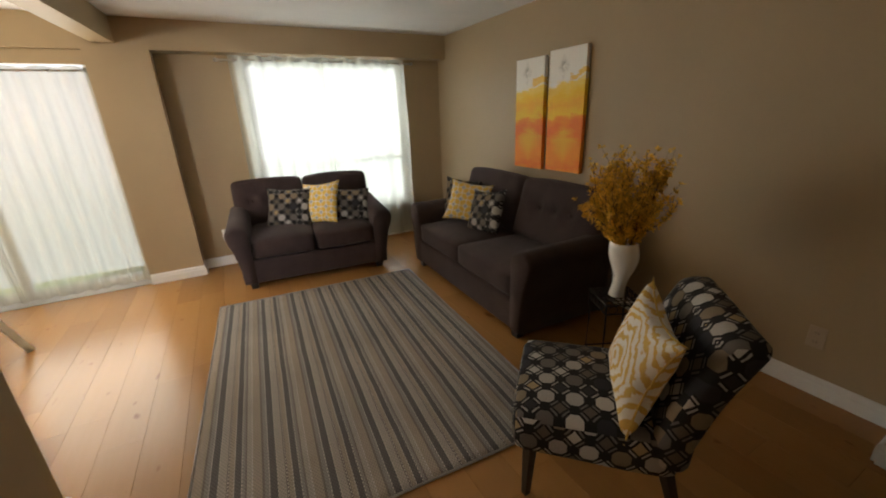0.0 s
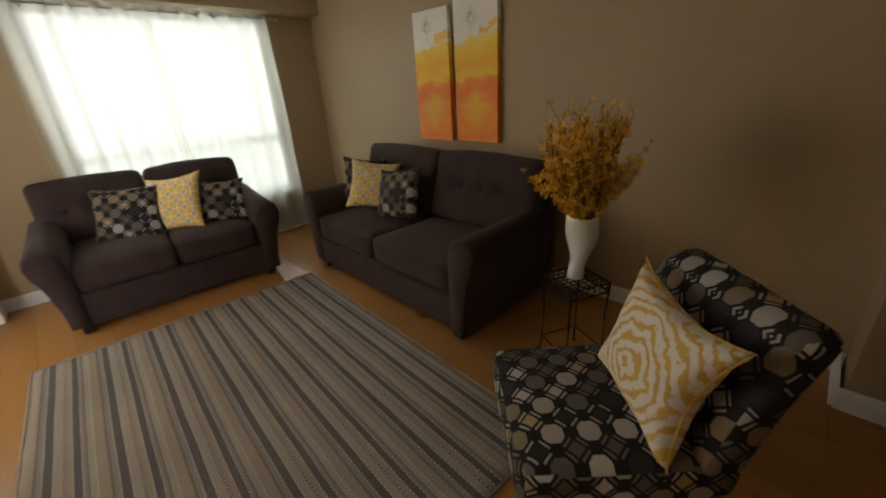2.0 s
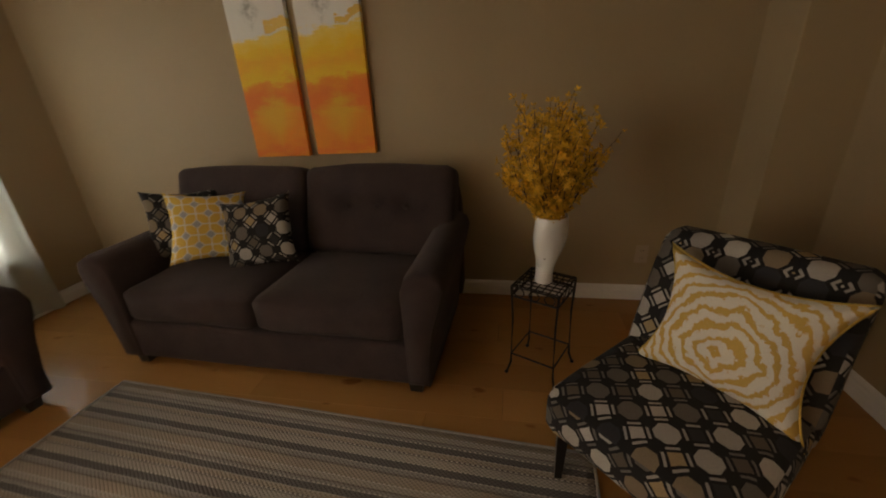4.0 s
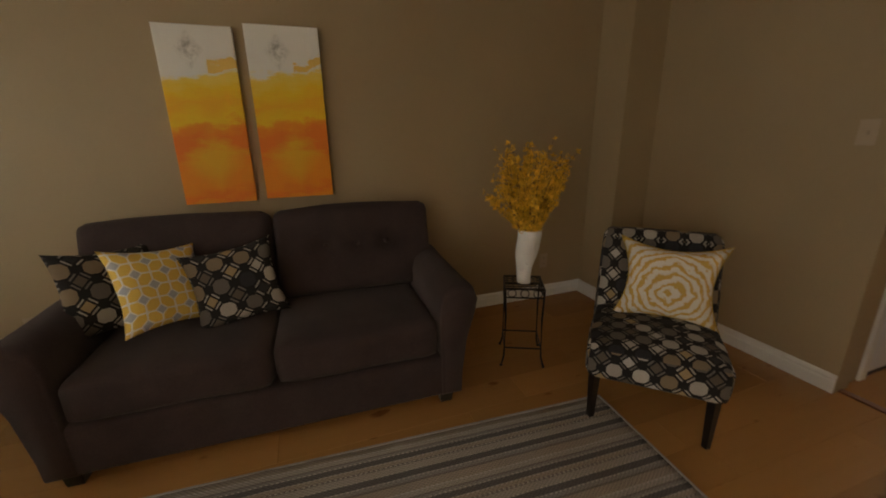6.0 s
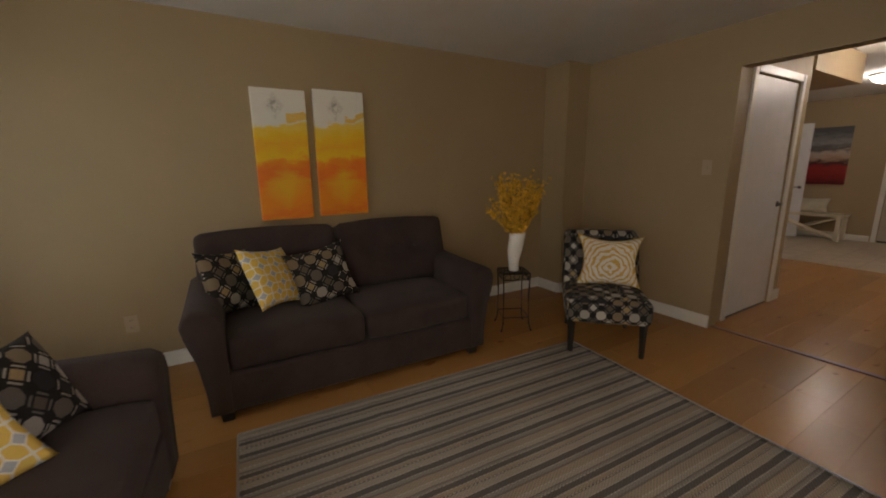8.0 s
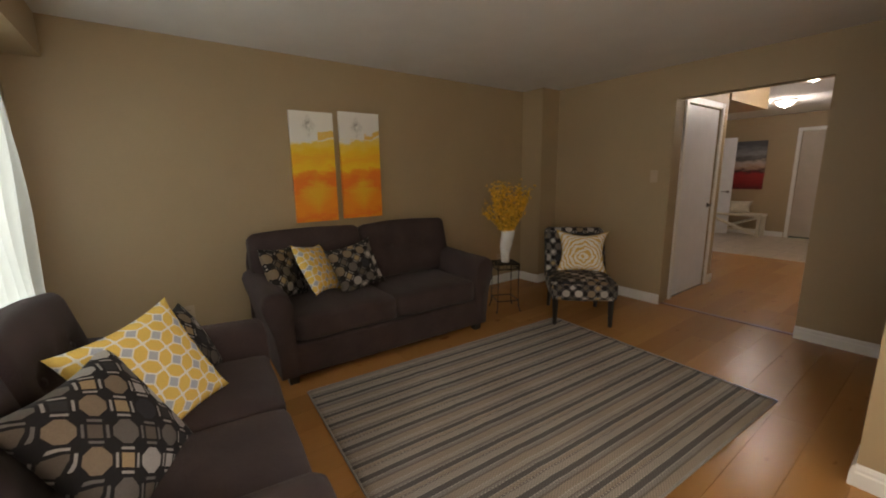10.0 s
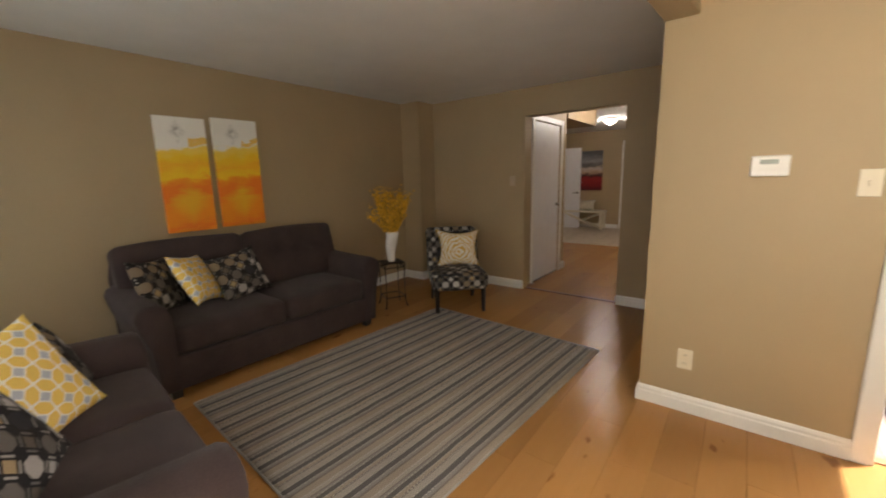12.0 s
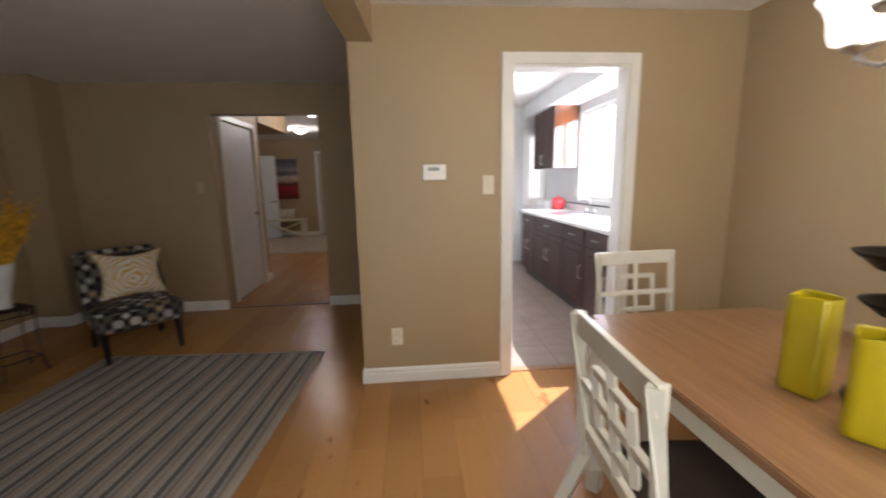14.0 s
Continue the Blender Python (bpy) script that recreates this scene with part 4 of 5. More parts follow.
# ---- sofas ----
def sofa(m, half, depth, label, group, back=0.0, back_z=0.41, arm_drop=0.0):
    """A two-cushion sofa that faces -y; half is half the width between the arms' inner faces. back: how far the back cushions sit back."""
    s = thing("sofa", m, label, "sofa", group)
    aw = 0.17
    part("base", box(-half - 0.05, half + 0.05, -depth + 0.014, 0.0, 0.05, 0.272, 0.018, 3), SOFA, s)
    for sgn in (-1, 1):
        # flared arm: an outline in x-z swept from front to back
        prof = [(0.0, 0.048), (aw * 0.62, 0.048), (aw * 0.66, 0.18), (aw * 0.80, 0.36), (aw * 1.05, 0.50), (aw * 1.12, 0.565), (aw * 1.02, 0.61), (aw * 0.75, 0.635), (aw * 0.40, 0.63), (aw * 0.12, 0.60), (0.0, 0.54)]
        bm = bmesh.new()
        rows = []
        ys = [-depth + 0.0, -depth + 0.012, -depth + 0.04, -depth * 0.7, -depth * 0.4, -0.16, -0.10]
        cx, cz = aw * 0.45, 0.34
        for k, y in enumerate(ys):
            shrink = (0.90, 0.97, 1.0, 1.0, 1.0, 1.0, 0.97)[k]
            lift = (0, 0, 0, 0.0, 0.008, 0.02, 0.02)[k]
            rows.append([bm.verts.new((sgn * (half + cx + (px - cx) * shrink), y, cz + (pz - cz) * shrink + (lift - arm_drop * (1 - k / 6) if pz > 0.4 else 0))) for px, pz in prof])
        for a, b in zip(rows, rows[1:]):
            for i in range(len(prof)):
                j = (i + 1) % len(prof)
                bm.faces.new((a[i], a[j], b[j], b[i]))
        bm.faces.new(rows[0])
        bm.faces.new(rows[-1])
        bmesh.ops.bevel(bm, geom=[e for e in bm.edges if abs(e.verts[0].co.y - e.verts[1].co.y) < 1e-6 and abs(e.verts[0].co.y + depth) < 1e-4], offset=0.008, segments=2, affect="EDGES")
        arm = part("arm", bm, SOFA, s, "", True)
        x = sgn * (half + 0.045)
        part("seat_cushion", soft_block(min(0, sgn * half) + 0.004, max(0, sgn * half) - 0.004, -depth + 0.01, -0.26 + back, 0.274, 0.455, 0.040, 0.022), SOFA, s, "", True)
        # tufted back cushion, leaning back
        w = half + 0.135
        bx0, bx1 = (min(0, sgn * w) + 0.003, max(0, sgn * w) - 0.003)
        bm = soft_block(bx0, bx1, -0.20 + back * 0.35, -0.03, 0.0, 0.50, 0.05, 0.0, 18)
        tuft = [((bx0 + bx1) / 2 + dx, 0.27) for dx in (-0.17, 0.0, 0.17)]
        for v in bm.verts:
            if v.co.y < -0.10:
                for tx, tz in tuft:
                    r = math.hypot(v.co.x - tx, v.co.z - tz)
                    v.co.y += 0.05 * math.exp(-(r / 0.05) ** 2)
                v.co.y -= 0.02 * math.sin(math.pi * min(1, max(0, (v.co.x - bx0) / (bx1 - bx0)))) * math.sin(math.pi * min(1, max(0, v.co.z / 0.48)))
            # a top edge that dips to its outer end
            if v.co.z > 0.40:
                v.co.z += 0.02 * math.sin(math.pi * (v.co.x - bx0) / (bx1 - bx0)) - 0.012
            if v.co.y > -0.12 and v.co.z > 0.2:
                v.co.y += 0.015
        bc = part("back_cushion", bm, SOFA, s, "", True, pose(0, -0.165 + back, back_z, -16 + back * 30))
        bt = finish("button", lathe([(0.016, 0.0), (0.015, 0.004), (0.009, 0.008), (0.001, 0.009)], 10), SOFA, True)
        for tx, tz in tuft:
            o = new("button", bt)
            o.parent = bc
            o.matrix_basis = pose(tx, -0.189 + back * 0.35, tz, 90)
    part("back_frame", soft_block(-half - 0.14, half + 0.14, -0.12, 0.0, 0.08, back_z + 0.38, 0.05, 0.0, 6), SOFA, s, "", True)
    for x in (-half - 0.03, half + 0.03):
        for y in (-depth + 0.06, -0.08):
            part("leg", lathe([(0.040, 0.0), (0.050, 0.06)], 4), BLACKWOOD, s, "black block foot", False, pose(x, y, 0.0, 0, 0, 45))
    return s


def throw_pillow(m, w, h, t, mat, label, group="", piping=None, sharp=0.22):
    p = thing("throw_pillow", m, label, "pillow", group)
    part("cover", pillow_bm(w, h, t, 22, sharp), mat, p, "", True)
    if piping:
        part("piping", tube(bmesh.new(), pillow_edge(w, h, sharp), 0.004, 6, cap=False), piping, p, "", True)
    return p


SOFA_M = pose(-0.075, 2.63, 0, 0, 0, -91.8)
sofa(SOFA_M, 0.745, 0.90, "long charcoal fabric sofa with tufted back cushions against the wall", "charcoal sofas")
LOVE_M = pose(-1.795, 4.585, 0, 0, 0, -5.0)
sofa(LOVE_M, 0.555, 0.90, "charcoal fabric loveseat with two cushions before the window", "charcoal sofas", 0.085, 0.375, 0.06)
# pillows lean against the back cushions
throw_pillow(pose(-0.49, 3.33, 0.655, -20, 6, -50), 0.40, 0.40, 0.13, OCTD, "dark patterned throw pillow leaning in the sofa corner", "sofa pillows")
throw_pillow(pose(-0.56, 3.11, 0.665, -30, 9, -47), 0.40, 0.40, 0.13, LATT, "yellow lattice throw pillow in the middle of the sofa pillows", "sofa pillows")
throw_pillow(pose(-0.565, 2.81, 0.635, -24, -8, -82), 0.41, 0.39, 0.14, OCTD, "dark geometric throw pillow against the sofa back", "sofa pillows")
throw_pillow(pose(-2.00, 4.205, 0.605, -31, 1, -22), 0.47, 0.46, 0.15, OCTD, "dark geometric throw pillow tilted on the loveseat", "loveseat pillows")
throw_pillow(pose(-1.715, 4.11, 0.64, -27, -7, -45), 0.45, 0.45, 0.13, LATT, "yellow lattice throw pillow on the loveseat", "loveseat pillows")
throw_pillow(pose(-1.43, 4.0, 0.605, -28, 2, -24), 0.38, 0.36, 0.13, OCTD, "dark geometric throw pillow beside the loveseat arm", "loveseat pillows")


# ---- armchair ----
def cloth_uv(bm, scale=1.0):
    """UVs in metres, laid on each face along its main direction."""
    uvl = bm.loops.layers.uv.verify()
    bmesh.ops.recalc_face_normals(bm, faces=bm.faces[:])
    for f in bm.faces:
        n = f.normal
        ax = max(range(3), key=lambda i: abs(n[i]))
        for lp in f.loops:
            c = lp.vert.co
            lp[uvl].uv = ((c.y, c.z), (c.x, c.z), (c.x, c.y))[ax]
    return bm


chair = thing("armchair", pose(-1.30, 0.925, 0, 0, 0, -135), "armless slipper chair in black cloth with grey octagons", "armchair")
part("seat", cloth_uv(soft_block(-0.278, 0.278, -0.325, 0.24, 0.24, 0.415, 0.045, 0.02)), OCT, chair, "", True)
_bm = soft_block(-0.288, 0.288, 0.14, 0.27, 0.28, 0.800, 0.05, 0.0, 14)
for _v in _bm.verts:
    _k = max(0.0, _v.co.z - 0.38)
    _v.co.y += 0.25 * _k + 0.30 * _k * _k
    _v.co.x *= 1 - 0.03 * _k
part("backrest", cloth_uv(_bm), OCT, chair, "", True)
for _x, _y, _dx, _dy in ((-0.235, -0.255, 0, -0.01), (0.235, -0.255, 0, -0.01), (-0.22, 0.20, -0.01, 0.08), (0.22, 0.20, 0.01, 0.08)):
    part("leg", tube(bmesh.new(), [(_x + _dx, _y + _dy, 0), (_x, _y, 0.275)], 0.017, 4, 0.028), BLACKWOOD, chair, "tapered black wooden leg")
throw_pillow(pose(-1.25, 0.81, 0.588, -17, 2, -135), 0.485, 0.425, 0.15, ZEBRA, "white throw pillow with mustard wavering rings on the armchair", "", PIPING, 0.42)


# ---- plant stand, vase, blossoms ----
PS = pose(-0.728, 1.31, 0, 0, 0, -26)
stand = thing("plant_stand", PS, "black wrought-iron plant stand with a scrolled wire top", "plant stand")
H, W = 0.478, 0.108
_legs = ((-1, -1), (1, -1), (1, 1), (-1, 1))
for _a, _b in _legs:
    part("leg", tube(bmesh.new(), [(_a * W * 1.12, _b * W * 1.12, 0), (_a * W * 0.98, _b * W * 0.98, 0.06), (_a * W * 0.94, _b * W * 0.94, 0.30), (_a * W, _b * W, H)], 0.0055, 6), IRON, stand)
    part("foot", lathe([(0.009, 0), (0.010, 0.006), (0.006, 0.012)], 8), IRON, stand, "", True, pose(_a * W * 1.12, _b * W * 1.12, 0))
for _z in (H, H - 0.05, 0.11):
    _k = 1.0 if _z > 0.2 else 0.97
    part("rail", tube(bmesh.new(), [(a * W * _k, b * W * _k, _z) for a, b in (*_legs, _legs[0])], 0.0045, 6), IRON, stand)
for _i in range(7):
    _u = -W + (_i + 0.5) * 2 * W / 7
    part("top_wire", tube(bmesh.new(), [(_u, -W, H), (_u, W, H)], 0.003, 5), IRON, stand)
    part("top_wire", tube(bmesh.new(), [(-W, _u, H + 0.003), (W, _u, H + 0.003)], 0.003, 5), IRON, stand)
for _i, (_a, _b) in enumerate(_legs):
    for _k in range(3):
        _t = [(-0.66, 0.66)[0] + 0.66 * _k]
        pts = []
        for _q in range(13):
            ang = 2 * math.pi * _q / 12
            along, up = _t[0] * W + 0.024 * math.cos(ang), H - 0.025 + 0.022 * math.sin(ang)
            pts.append((along, _b * W, up) if _i % 2 == 0 else (_a * W, along, up))
        part("scroll", tube(bmesh.new(), pts, 0.003, 5), IRON, stand)

# a vase with a twisted, pinched body
_prof = [(0.036, 0.0), (0.041, 0.005), (0.039, 0.04), (0.040, 0.08), (0.046, 0.12), (0.056, 0.165), (0.065, 0.21), (0.069, 0.25), (0.069, 0.29), (0.067, 0.312), (0.064, 0.315), (0.061, 0.312), (0.060, 0.26), (0.046, 0.15), (0.03, 0.03)]
_bm = lathe(_prof, 32)
for _v in _bm.verts:
    _z = _v.co.z
    _a = math.atan2(_v.co.y, _v.co.x)
    _r = math.hypot(_v.co.x, _v.co.y) * (1 + 0.15 * math.cos(2 * (_a - 8.5 * _z)) * math.sin(math.pi * min(1, _z / 0.315)))
    _v.co.x, _v.co.y = _r * math.cos(_a) + 0.012 * math.sin(14 * _z), _r * math.sin(_a) + 0.010 * math.cos(12 * _z)
solid("vase", _bm, CERAMIC, "tall glossy white twisted ceramic vase on the plant stand", "vase", smooth=True, m=pose(-0.736, 1.304, H + 0.007))


def bouquet(m):
    rnd = random.Random(11)
    b = thing("forsythia_branches", m, "bunch of branching yellow forsythia blossoms in the vase", "flowers")
    blossoms = bmesh.new()

    def flower(p, d, s):
        side = d.cross(Vector((rnd.uniform(-1, 1), rnd.uniform(-1, 1), rnd.uniform(-1, 1)))).normalized()
        other = d.cross(side).normalized()
        for k in range(4):
            a = math.pi / 2 * k + rnd.uniform(-0.3, 0.3)
            o = math.cos(a) * side + math.sin(a) * other
            w = (math.cos(a + math.pi / 2) * side + math.sin(a + math.pi / 2) * other) * s * 0.3
            tip = p + o * s + d * s * rnd.uniform(0.3, 0.8)
            mid = p + o * s * 0.55 + d * s * 0.35
            vs = [blossoms.verts.new(q) for q in (p, mid + w, tip, mid - w)]
            blossoms.faces.new((vs[0], vs[1], vs[2]))
            blossoms.faces.new((vs[0], vs[2], vs[3]))

    for i in range(52):
        az = rnd.uniform(0, 2 * math.pi)
        spread = (rnd.random() ** 0.7) * 0.18 + (0.07 if i % 6 == 0 else 0)
        top = rnd.uniform(0.20, 0.47) * (1.0 - 0.28 * spread / 0.27) + (0.05 if i % 9 == 0 else 0)
        foot = Vector((0.025 * math.cos(az), 0.025 * math.sin(az), -0.22))
        neck = Vector((0.045 * math.cos(az), 0.045 * math.sin(az), 0.0))
        pts = [foot, neck]
        wig = rnd.uniform(0, 6)
        for k in range(1, 8):
            u = k / 7
            r = 0.045 + spread * (u ** 0.9)
            pts.append(Vector((r * math.cos(az) + 0.012 * math.sin(5 * u + wig), r * math.sin(az) + 0.012 * math.cos(6 * u + wig), top * u - 0.03 * spread * u * u)))
        st = tube(bmesh.new(), pts, 0.0028, 5, 0.0012)
        for k in range(2, 9):
            p, d = pts[k], (pts[k] - pts[k - 1]).normalized()
            dens = rnd.choice((1, 3, 4, 5)) if k < 7 else 5
            for _ in range(dens):
                q = p + (pts[k - 1] - p) * rnd.random() + Vector((rnd.uniform(-1, 1), rnd.uniform(-1, 1), rnd.uniform(-1, 1))) * 0.015
                flower(q, (d * 0.5 + Vector((rnd.uniform(-1, 1), rnd.uniform(-1, 1), rnd.uniform(-0.6, 1)))).normalized(), rnd.uniform(0.013, 0.024))
            if rnd.random() < 0.5:
                sd = (d + Vector((rnd.uniform(-1, 1), rnd.uniform(-1, 1), rnd.uniform(-0.3, 0.8)))).normalized()
                tw = [p, p + sd * 0.035, p + sd * 0.07 + Vector((0, 0, 0.012))]
                tube(st, tw, 0.0014, 4, 0.0008)
                for q in tw[1:] * 2:
                    flower(q + Vector((rnd.uniform(-1, 1), rnd.uniform(-1, 1), rnd.uniform(-1, 1))) * 0.008, (sd + Vector((rnd.uniform(-1, 1), rnd.uniform(-1, 1), rnd.uniform(-1, 1)))).normalized(), rnd.uniform(0.011, 0.019))
        part("stem", st, STEM, b)
    tagged(part("blossoms", blossoms, PETAL, b, "small four-petalled yellow blossoms"), kind="stuff")
    return b


bouquet(pose(-0.736, 1.304, H + 0.32))


# ---- wall pictures and plates ----
def canvas(m, w, h, mat, label):
    c = thing("canvas_painting", m, label, "painting", "pair of canvases")
    part("canvas", box(-0.038, 0, -w / 2, w / 2, 0, h, 0.003), mat, c)
    part("stretcher", box(-0.002, 0.004, -w / 2 + 0.02, w / 2 - 0.02, 0.02, h - 0.02), BLACKWOOD, c)


canvas(pose(-0.005, 2.898, 0.955), 0.362, 0.915, ART1, "tall abstract canvas in white, yellow and orange")
canvas(pose(-0.005, 2.471, 0.962), 0.38, 0.93, ART2, "tall abstract canvas in white, yellow and deep orange")


def wall_plate(m, kind, label, category, mat):
    """A plate in the x-z plane that faces -y."""
    p = thing(kind, m, label, category)
    part("plate", box(-0.036, 0.036, -0.006, 0, -0.058, 0.058, 0.003), mat, p)
    if kind == "light_switch":
        for x in ((-0.0,) if category == "switch" else (0,)):
            part("toggle", box(x - 0.006, x + 0.006, -0.016, -0.004, -0.014, 0.010, 0.002), mat, p)
    else:
        for z in (-0.024, 0.024):
            sk = part("socket", lathe([(0.017, 0), (0.016, 0.003), (0.001, 0.003)], 14), mat, p, "", False, pose(0, -0.005, z, 90))
            for x in (-0.006, 0.006):
                part("slot", box(x - 0.001, x + 0.001, -0.0095, -0.0075, z - 0.004, z + 0.006), DARKPL, p)
    return p


wall_plate(pose(-0.0, 0.682, 0.312, 0, 0, -90), "wall_outlet", "ivory power outlet toned down for shade, on the taupe wall beside the armchair", "outlet", SHADEDPL)
wall_plate(pose(0.0, 3.92, 0.34, 0, 0, -90), "wall_outlet", "ivory power outlet toned down for shade, on the taupe wall beside the sofa", "outlet", SHADEDPL)
wall_plate(pose(-2.62, YW, 0.33), "wall_outlet", "white power outlet beside the loveseat", "outlet", WPLASTIC)
wall_plate(pose(-1.475, 0.0, 1.29, 0, 0, 180), "light_switch", "ivory light switch toned down for shade, beside the hall opening", "switch", SHADEDPL)
wall_plate(pose(-3.476, YT, 0.312, 0, 0, 180), "wall_outlet", "ivory power outlet on the tan wall", "outlet", PLASTIC)
_p = wall_plate(pose(-4.076, YT, 1.278, 0, 0, 180), "light_switch", "ivory double light switch beside the kitchen doorway", "switch", PLASTIC)
th = thing("thermostat", pose(-3.74, YT, 1.36, 0, 0, 180), "white digital wall thermostat with a grey display", "thermostat")
part("case", box(-0.072, 0.072, -0.028, 0, -0.048, 0.048, 0.008, 3), WPLASTIC, th)
part("display", box(-0.038, 0.030, -0.0295, -0.026, 0.008, 0.030), LCD, th, "grey display")
for _i in range(4):
    part("button", box(-0.04 + _i * 0.02, -0.027 + _i * 0.02, -0.031, -0.026, -0.024, -0.016, 0.001), WPLASTIC, th)

# ---- rug ----
RUG_M = pose(-1.978, 2.32, 0, 0, 0, -3.5)
rug = thing("area_rug", RUG_M, "flat-woven striped rug in grey, tan and charcoal", "rug")
_bm = bmesh.new()
bmesh.ops.create_grid(_bm, x_segments=40, y_segments=56, size=0.5)
for _v in _bm.verts:
    _v.co.x *= 1.66
    _v.co.y *= 2.26
    _v.co.z = 0.008 + 0.0022 * noise.noise((_v.co.x * 2.4, _v.co.y * 1.6, 0.3)) + 0.0035 * math.exp(-((_v.co.y - 0.42 - 0.05 * _v.co.x) / 0.03) ** 2)
_r = bmesh.ops.extrude_face_region(_bm, geom=_bm.faces[:])
for _v in [g for g in _r["geom"] if isinstance(g, bmesh.types.BMVert)]:
    _v.co.z = 0.001
part("weave", _bm, RUG, rug, "", True)
for _s in (-1, 1):
    part("binding", tube(bmesh.new(), [(_s * 0.832, -1.13 + 0.113 * k, 0.007) for k in range(21)], 0.006, 6), RUGEDGE, rug, "pale bound edge")
    part("binding", tube(bmesh.new(), [(-0.83 + 0.083 * k, _s * 1.132, 0.007) for k in range(21)], 0.006, 6), RUGEDGE, rug, "pale bound edge")


# ---- dining area ----
def dining_chair(m, label):
    """A painted chair that faces -y, with a fretwork back."""
    c = thing("dining_chair", m, label, "chair", "dining chairs")
    w, hh = 0.212, 0.91
    for sx in (-1, 1):
        part("back_post", tube(bmesh.new(), [(sx * w, 0.39, 0), (sx * w, 0.21, 0.44), (sx * w, 0.25, hh)], 0.026, 4), CHAIRPAINT, c)
        part("front_leg", tube(bmesh.new(), [(sx * w, -0.20, 0), (sx * w, -0.20, 0.43)], 0.02, 4, 0.028), CHAIRPAINT, c)
        part("side_rail", box(sx * w - 0.011, sx * w + 0.011, -0.19, 0.20, 0.38, 0.435, 0.003), CHAIRPAINT, c)
    part("front_rail", box(-w, w, -0.212, -0.188, 0.38, 0.435, 0.003), CHAIRPAINT, c)
    part("seat", soft_block(-w - 0.01, w + 0.01, -0.225, 0.19, 0.435, 0.475, 0.018, 0.006, 6), SEATPAD, c, "dark brown upholstered seat", True)

    def yb(z):
        return 0.20 + 0.05 * (z - 0.44) / (hh - 0.44)

    def hbar(name, z, x0, x1, t):
        part(name, box(x0, x1, yb(z) - 0.011, yb(z) + 0.011, z - t, z + t, 0.003), CHAIRPAINT, c)

    def vbar(name, x, z0, z1, t):
        part(name, tube(bmesh.new(), [(x, yb(z0), z0), (x, yb(z1), z1)], t * 1.3, 4), CHAIRPAINT, c)

    hbar("top_rail", hh - 0.03, -w - 0.012, w + 0.012, 0.034)
    hbar("lower_rail", 0.52, -w, w, 0.02)
    hbar("fret_bar", 0.69, -w, w, 0.012)
    for z in (0.60, 0.78):
        hbar("fret_bar", z, -0.105, 0.105, 0.011)
    vbar("fret_bar", 0.0, 0.53, 0.86, 0.011)
    for x in (-0.10, 0.10):
        vbar("fret_bar", x, 0.59, 0.79, 0.011)
    return c


dining_chair(pose(-4.315, 3.33, 0, 0, 0, -94), "cream painted dining chair with fretwork back beside the table")
dining_chair(pose(-4.81, 2.455, 0, 0, 0, 184), "cream painted dining chair with fretwork back at the table's end")

tab = thing("dining_table", pose(-4.70, 3.40, 0), "brown veneered dining table with cream painted apron and legs", "table")
_bm = box(-0.43, 0.43, -0.70, 0.70, 0.722, 0.75)
bmesh.ops.bevel(_bm, geom=[e for e in _bm.edges if abs(e.verts[0].co.z - e.verts[1].co.z) > 0.01], offset=0.05, segments=2, affect="EDGES")
bmesh.ops.bevel(_bm, geom=[e for e in _bm.edges if abs(e.verts[0].co.z - e.verts[1].co.z) < 0.001], offset=0.004, segments=2, affect="EDGES")
part("tabletop", _bm, TABLE, tab, "brown wood-grain top")
for _s in (-1, 1):
    part("apron", box(_s * 0.38 - 0.011, _s * 0.38 + 0.011, -0.62, 0.62, 0.64, 0.722, 0.002), CHAIRPAINT, tab)
    part("apron", box(-0.37, 0.37, _s * 0.64 - 0.011, _s * 0.64 + 0.011, 0.64, 0.722, 0.002), CHAIRPAINT, tab)
    for _t in (-1, 1):
        part("leg", tube(bmesh.new(), [(_s * 0.37, _t * 0.63, 0), (_s * 0.37, _t * 0.63, 0.722)], 0.036, 4, 0.048), CHAIRPAINT, tab)


def square_vase(m, w, h, label):
    v = thing("glass_vase", m, label, "vase", "yellow vases")
    bm = bmesh.new()
    rings = []
    for k, (s, z) in enumerate(((0.88, 0.0), (0.98, 0.006), (1.0, 0.02), (0.99, h * 0.5), (1.0, h - 0.012), (1.0, h - 0.003), (0.985, h), (0.945, h), (0.93, h - 0.003), (0.93, h - 0.012), (0.93, h * 0.5), (0.9, 0.02))):
        ring = []
        for i in range(24):
            a = 2 * math.pi * i / 24
            q = (abs(math.cos(a)) ** 9 + abs(math.sin(a)) ** 9) ** (-1 / 9)
            ring.append(bm.verts.new((w / 2 * s * q * math.cos(a), w / 2 * s * q * math.sin(a), z + (0.003 * math.sin(2 * a + 0.6) if z > h * 0.9 else 0))))
        rings.append(ring)
    for a, b in zip(rings, rings[1:]):
        for i in range(24):
            bm.faces.new((a[i], a[(i + 1) % 24], b[(i + 1) % 24], b[i]))
    bm.faces.new(rings[0])
    bm.faces.new(rings[-1])
    part("body", bm, YGLASS, v, "", True)
    part("foot", lathe([(w * 0.40, 0.0), (w * 0.44, 0.004), (w * 0.42, 0.010)], 24), glass_material("clear_foot_glass", (0.95, 0.95, 0.85), 0.02, 0.3), v, "clear glass foot")


square_vase(pose(-4.59, 3.325, 0.751, 0, 0, 20), 0.088, 0.255, "tall square opaque yellow glass vase on the dining table")
square_vase(pose(-4.55, 3.51, 0.751, 0, 0, 35), 0.098, 0.225, "square opaque yellow glass vase near the table's edge")

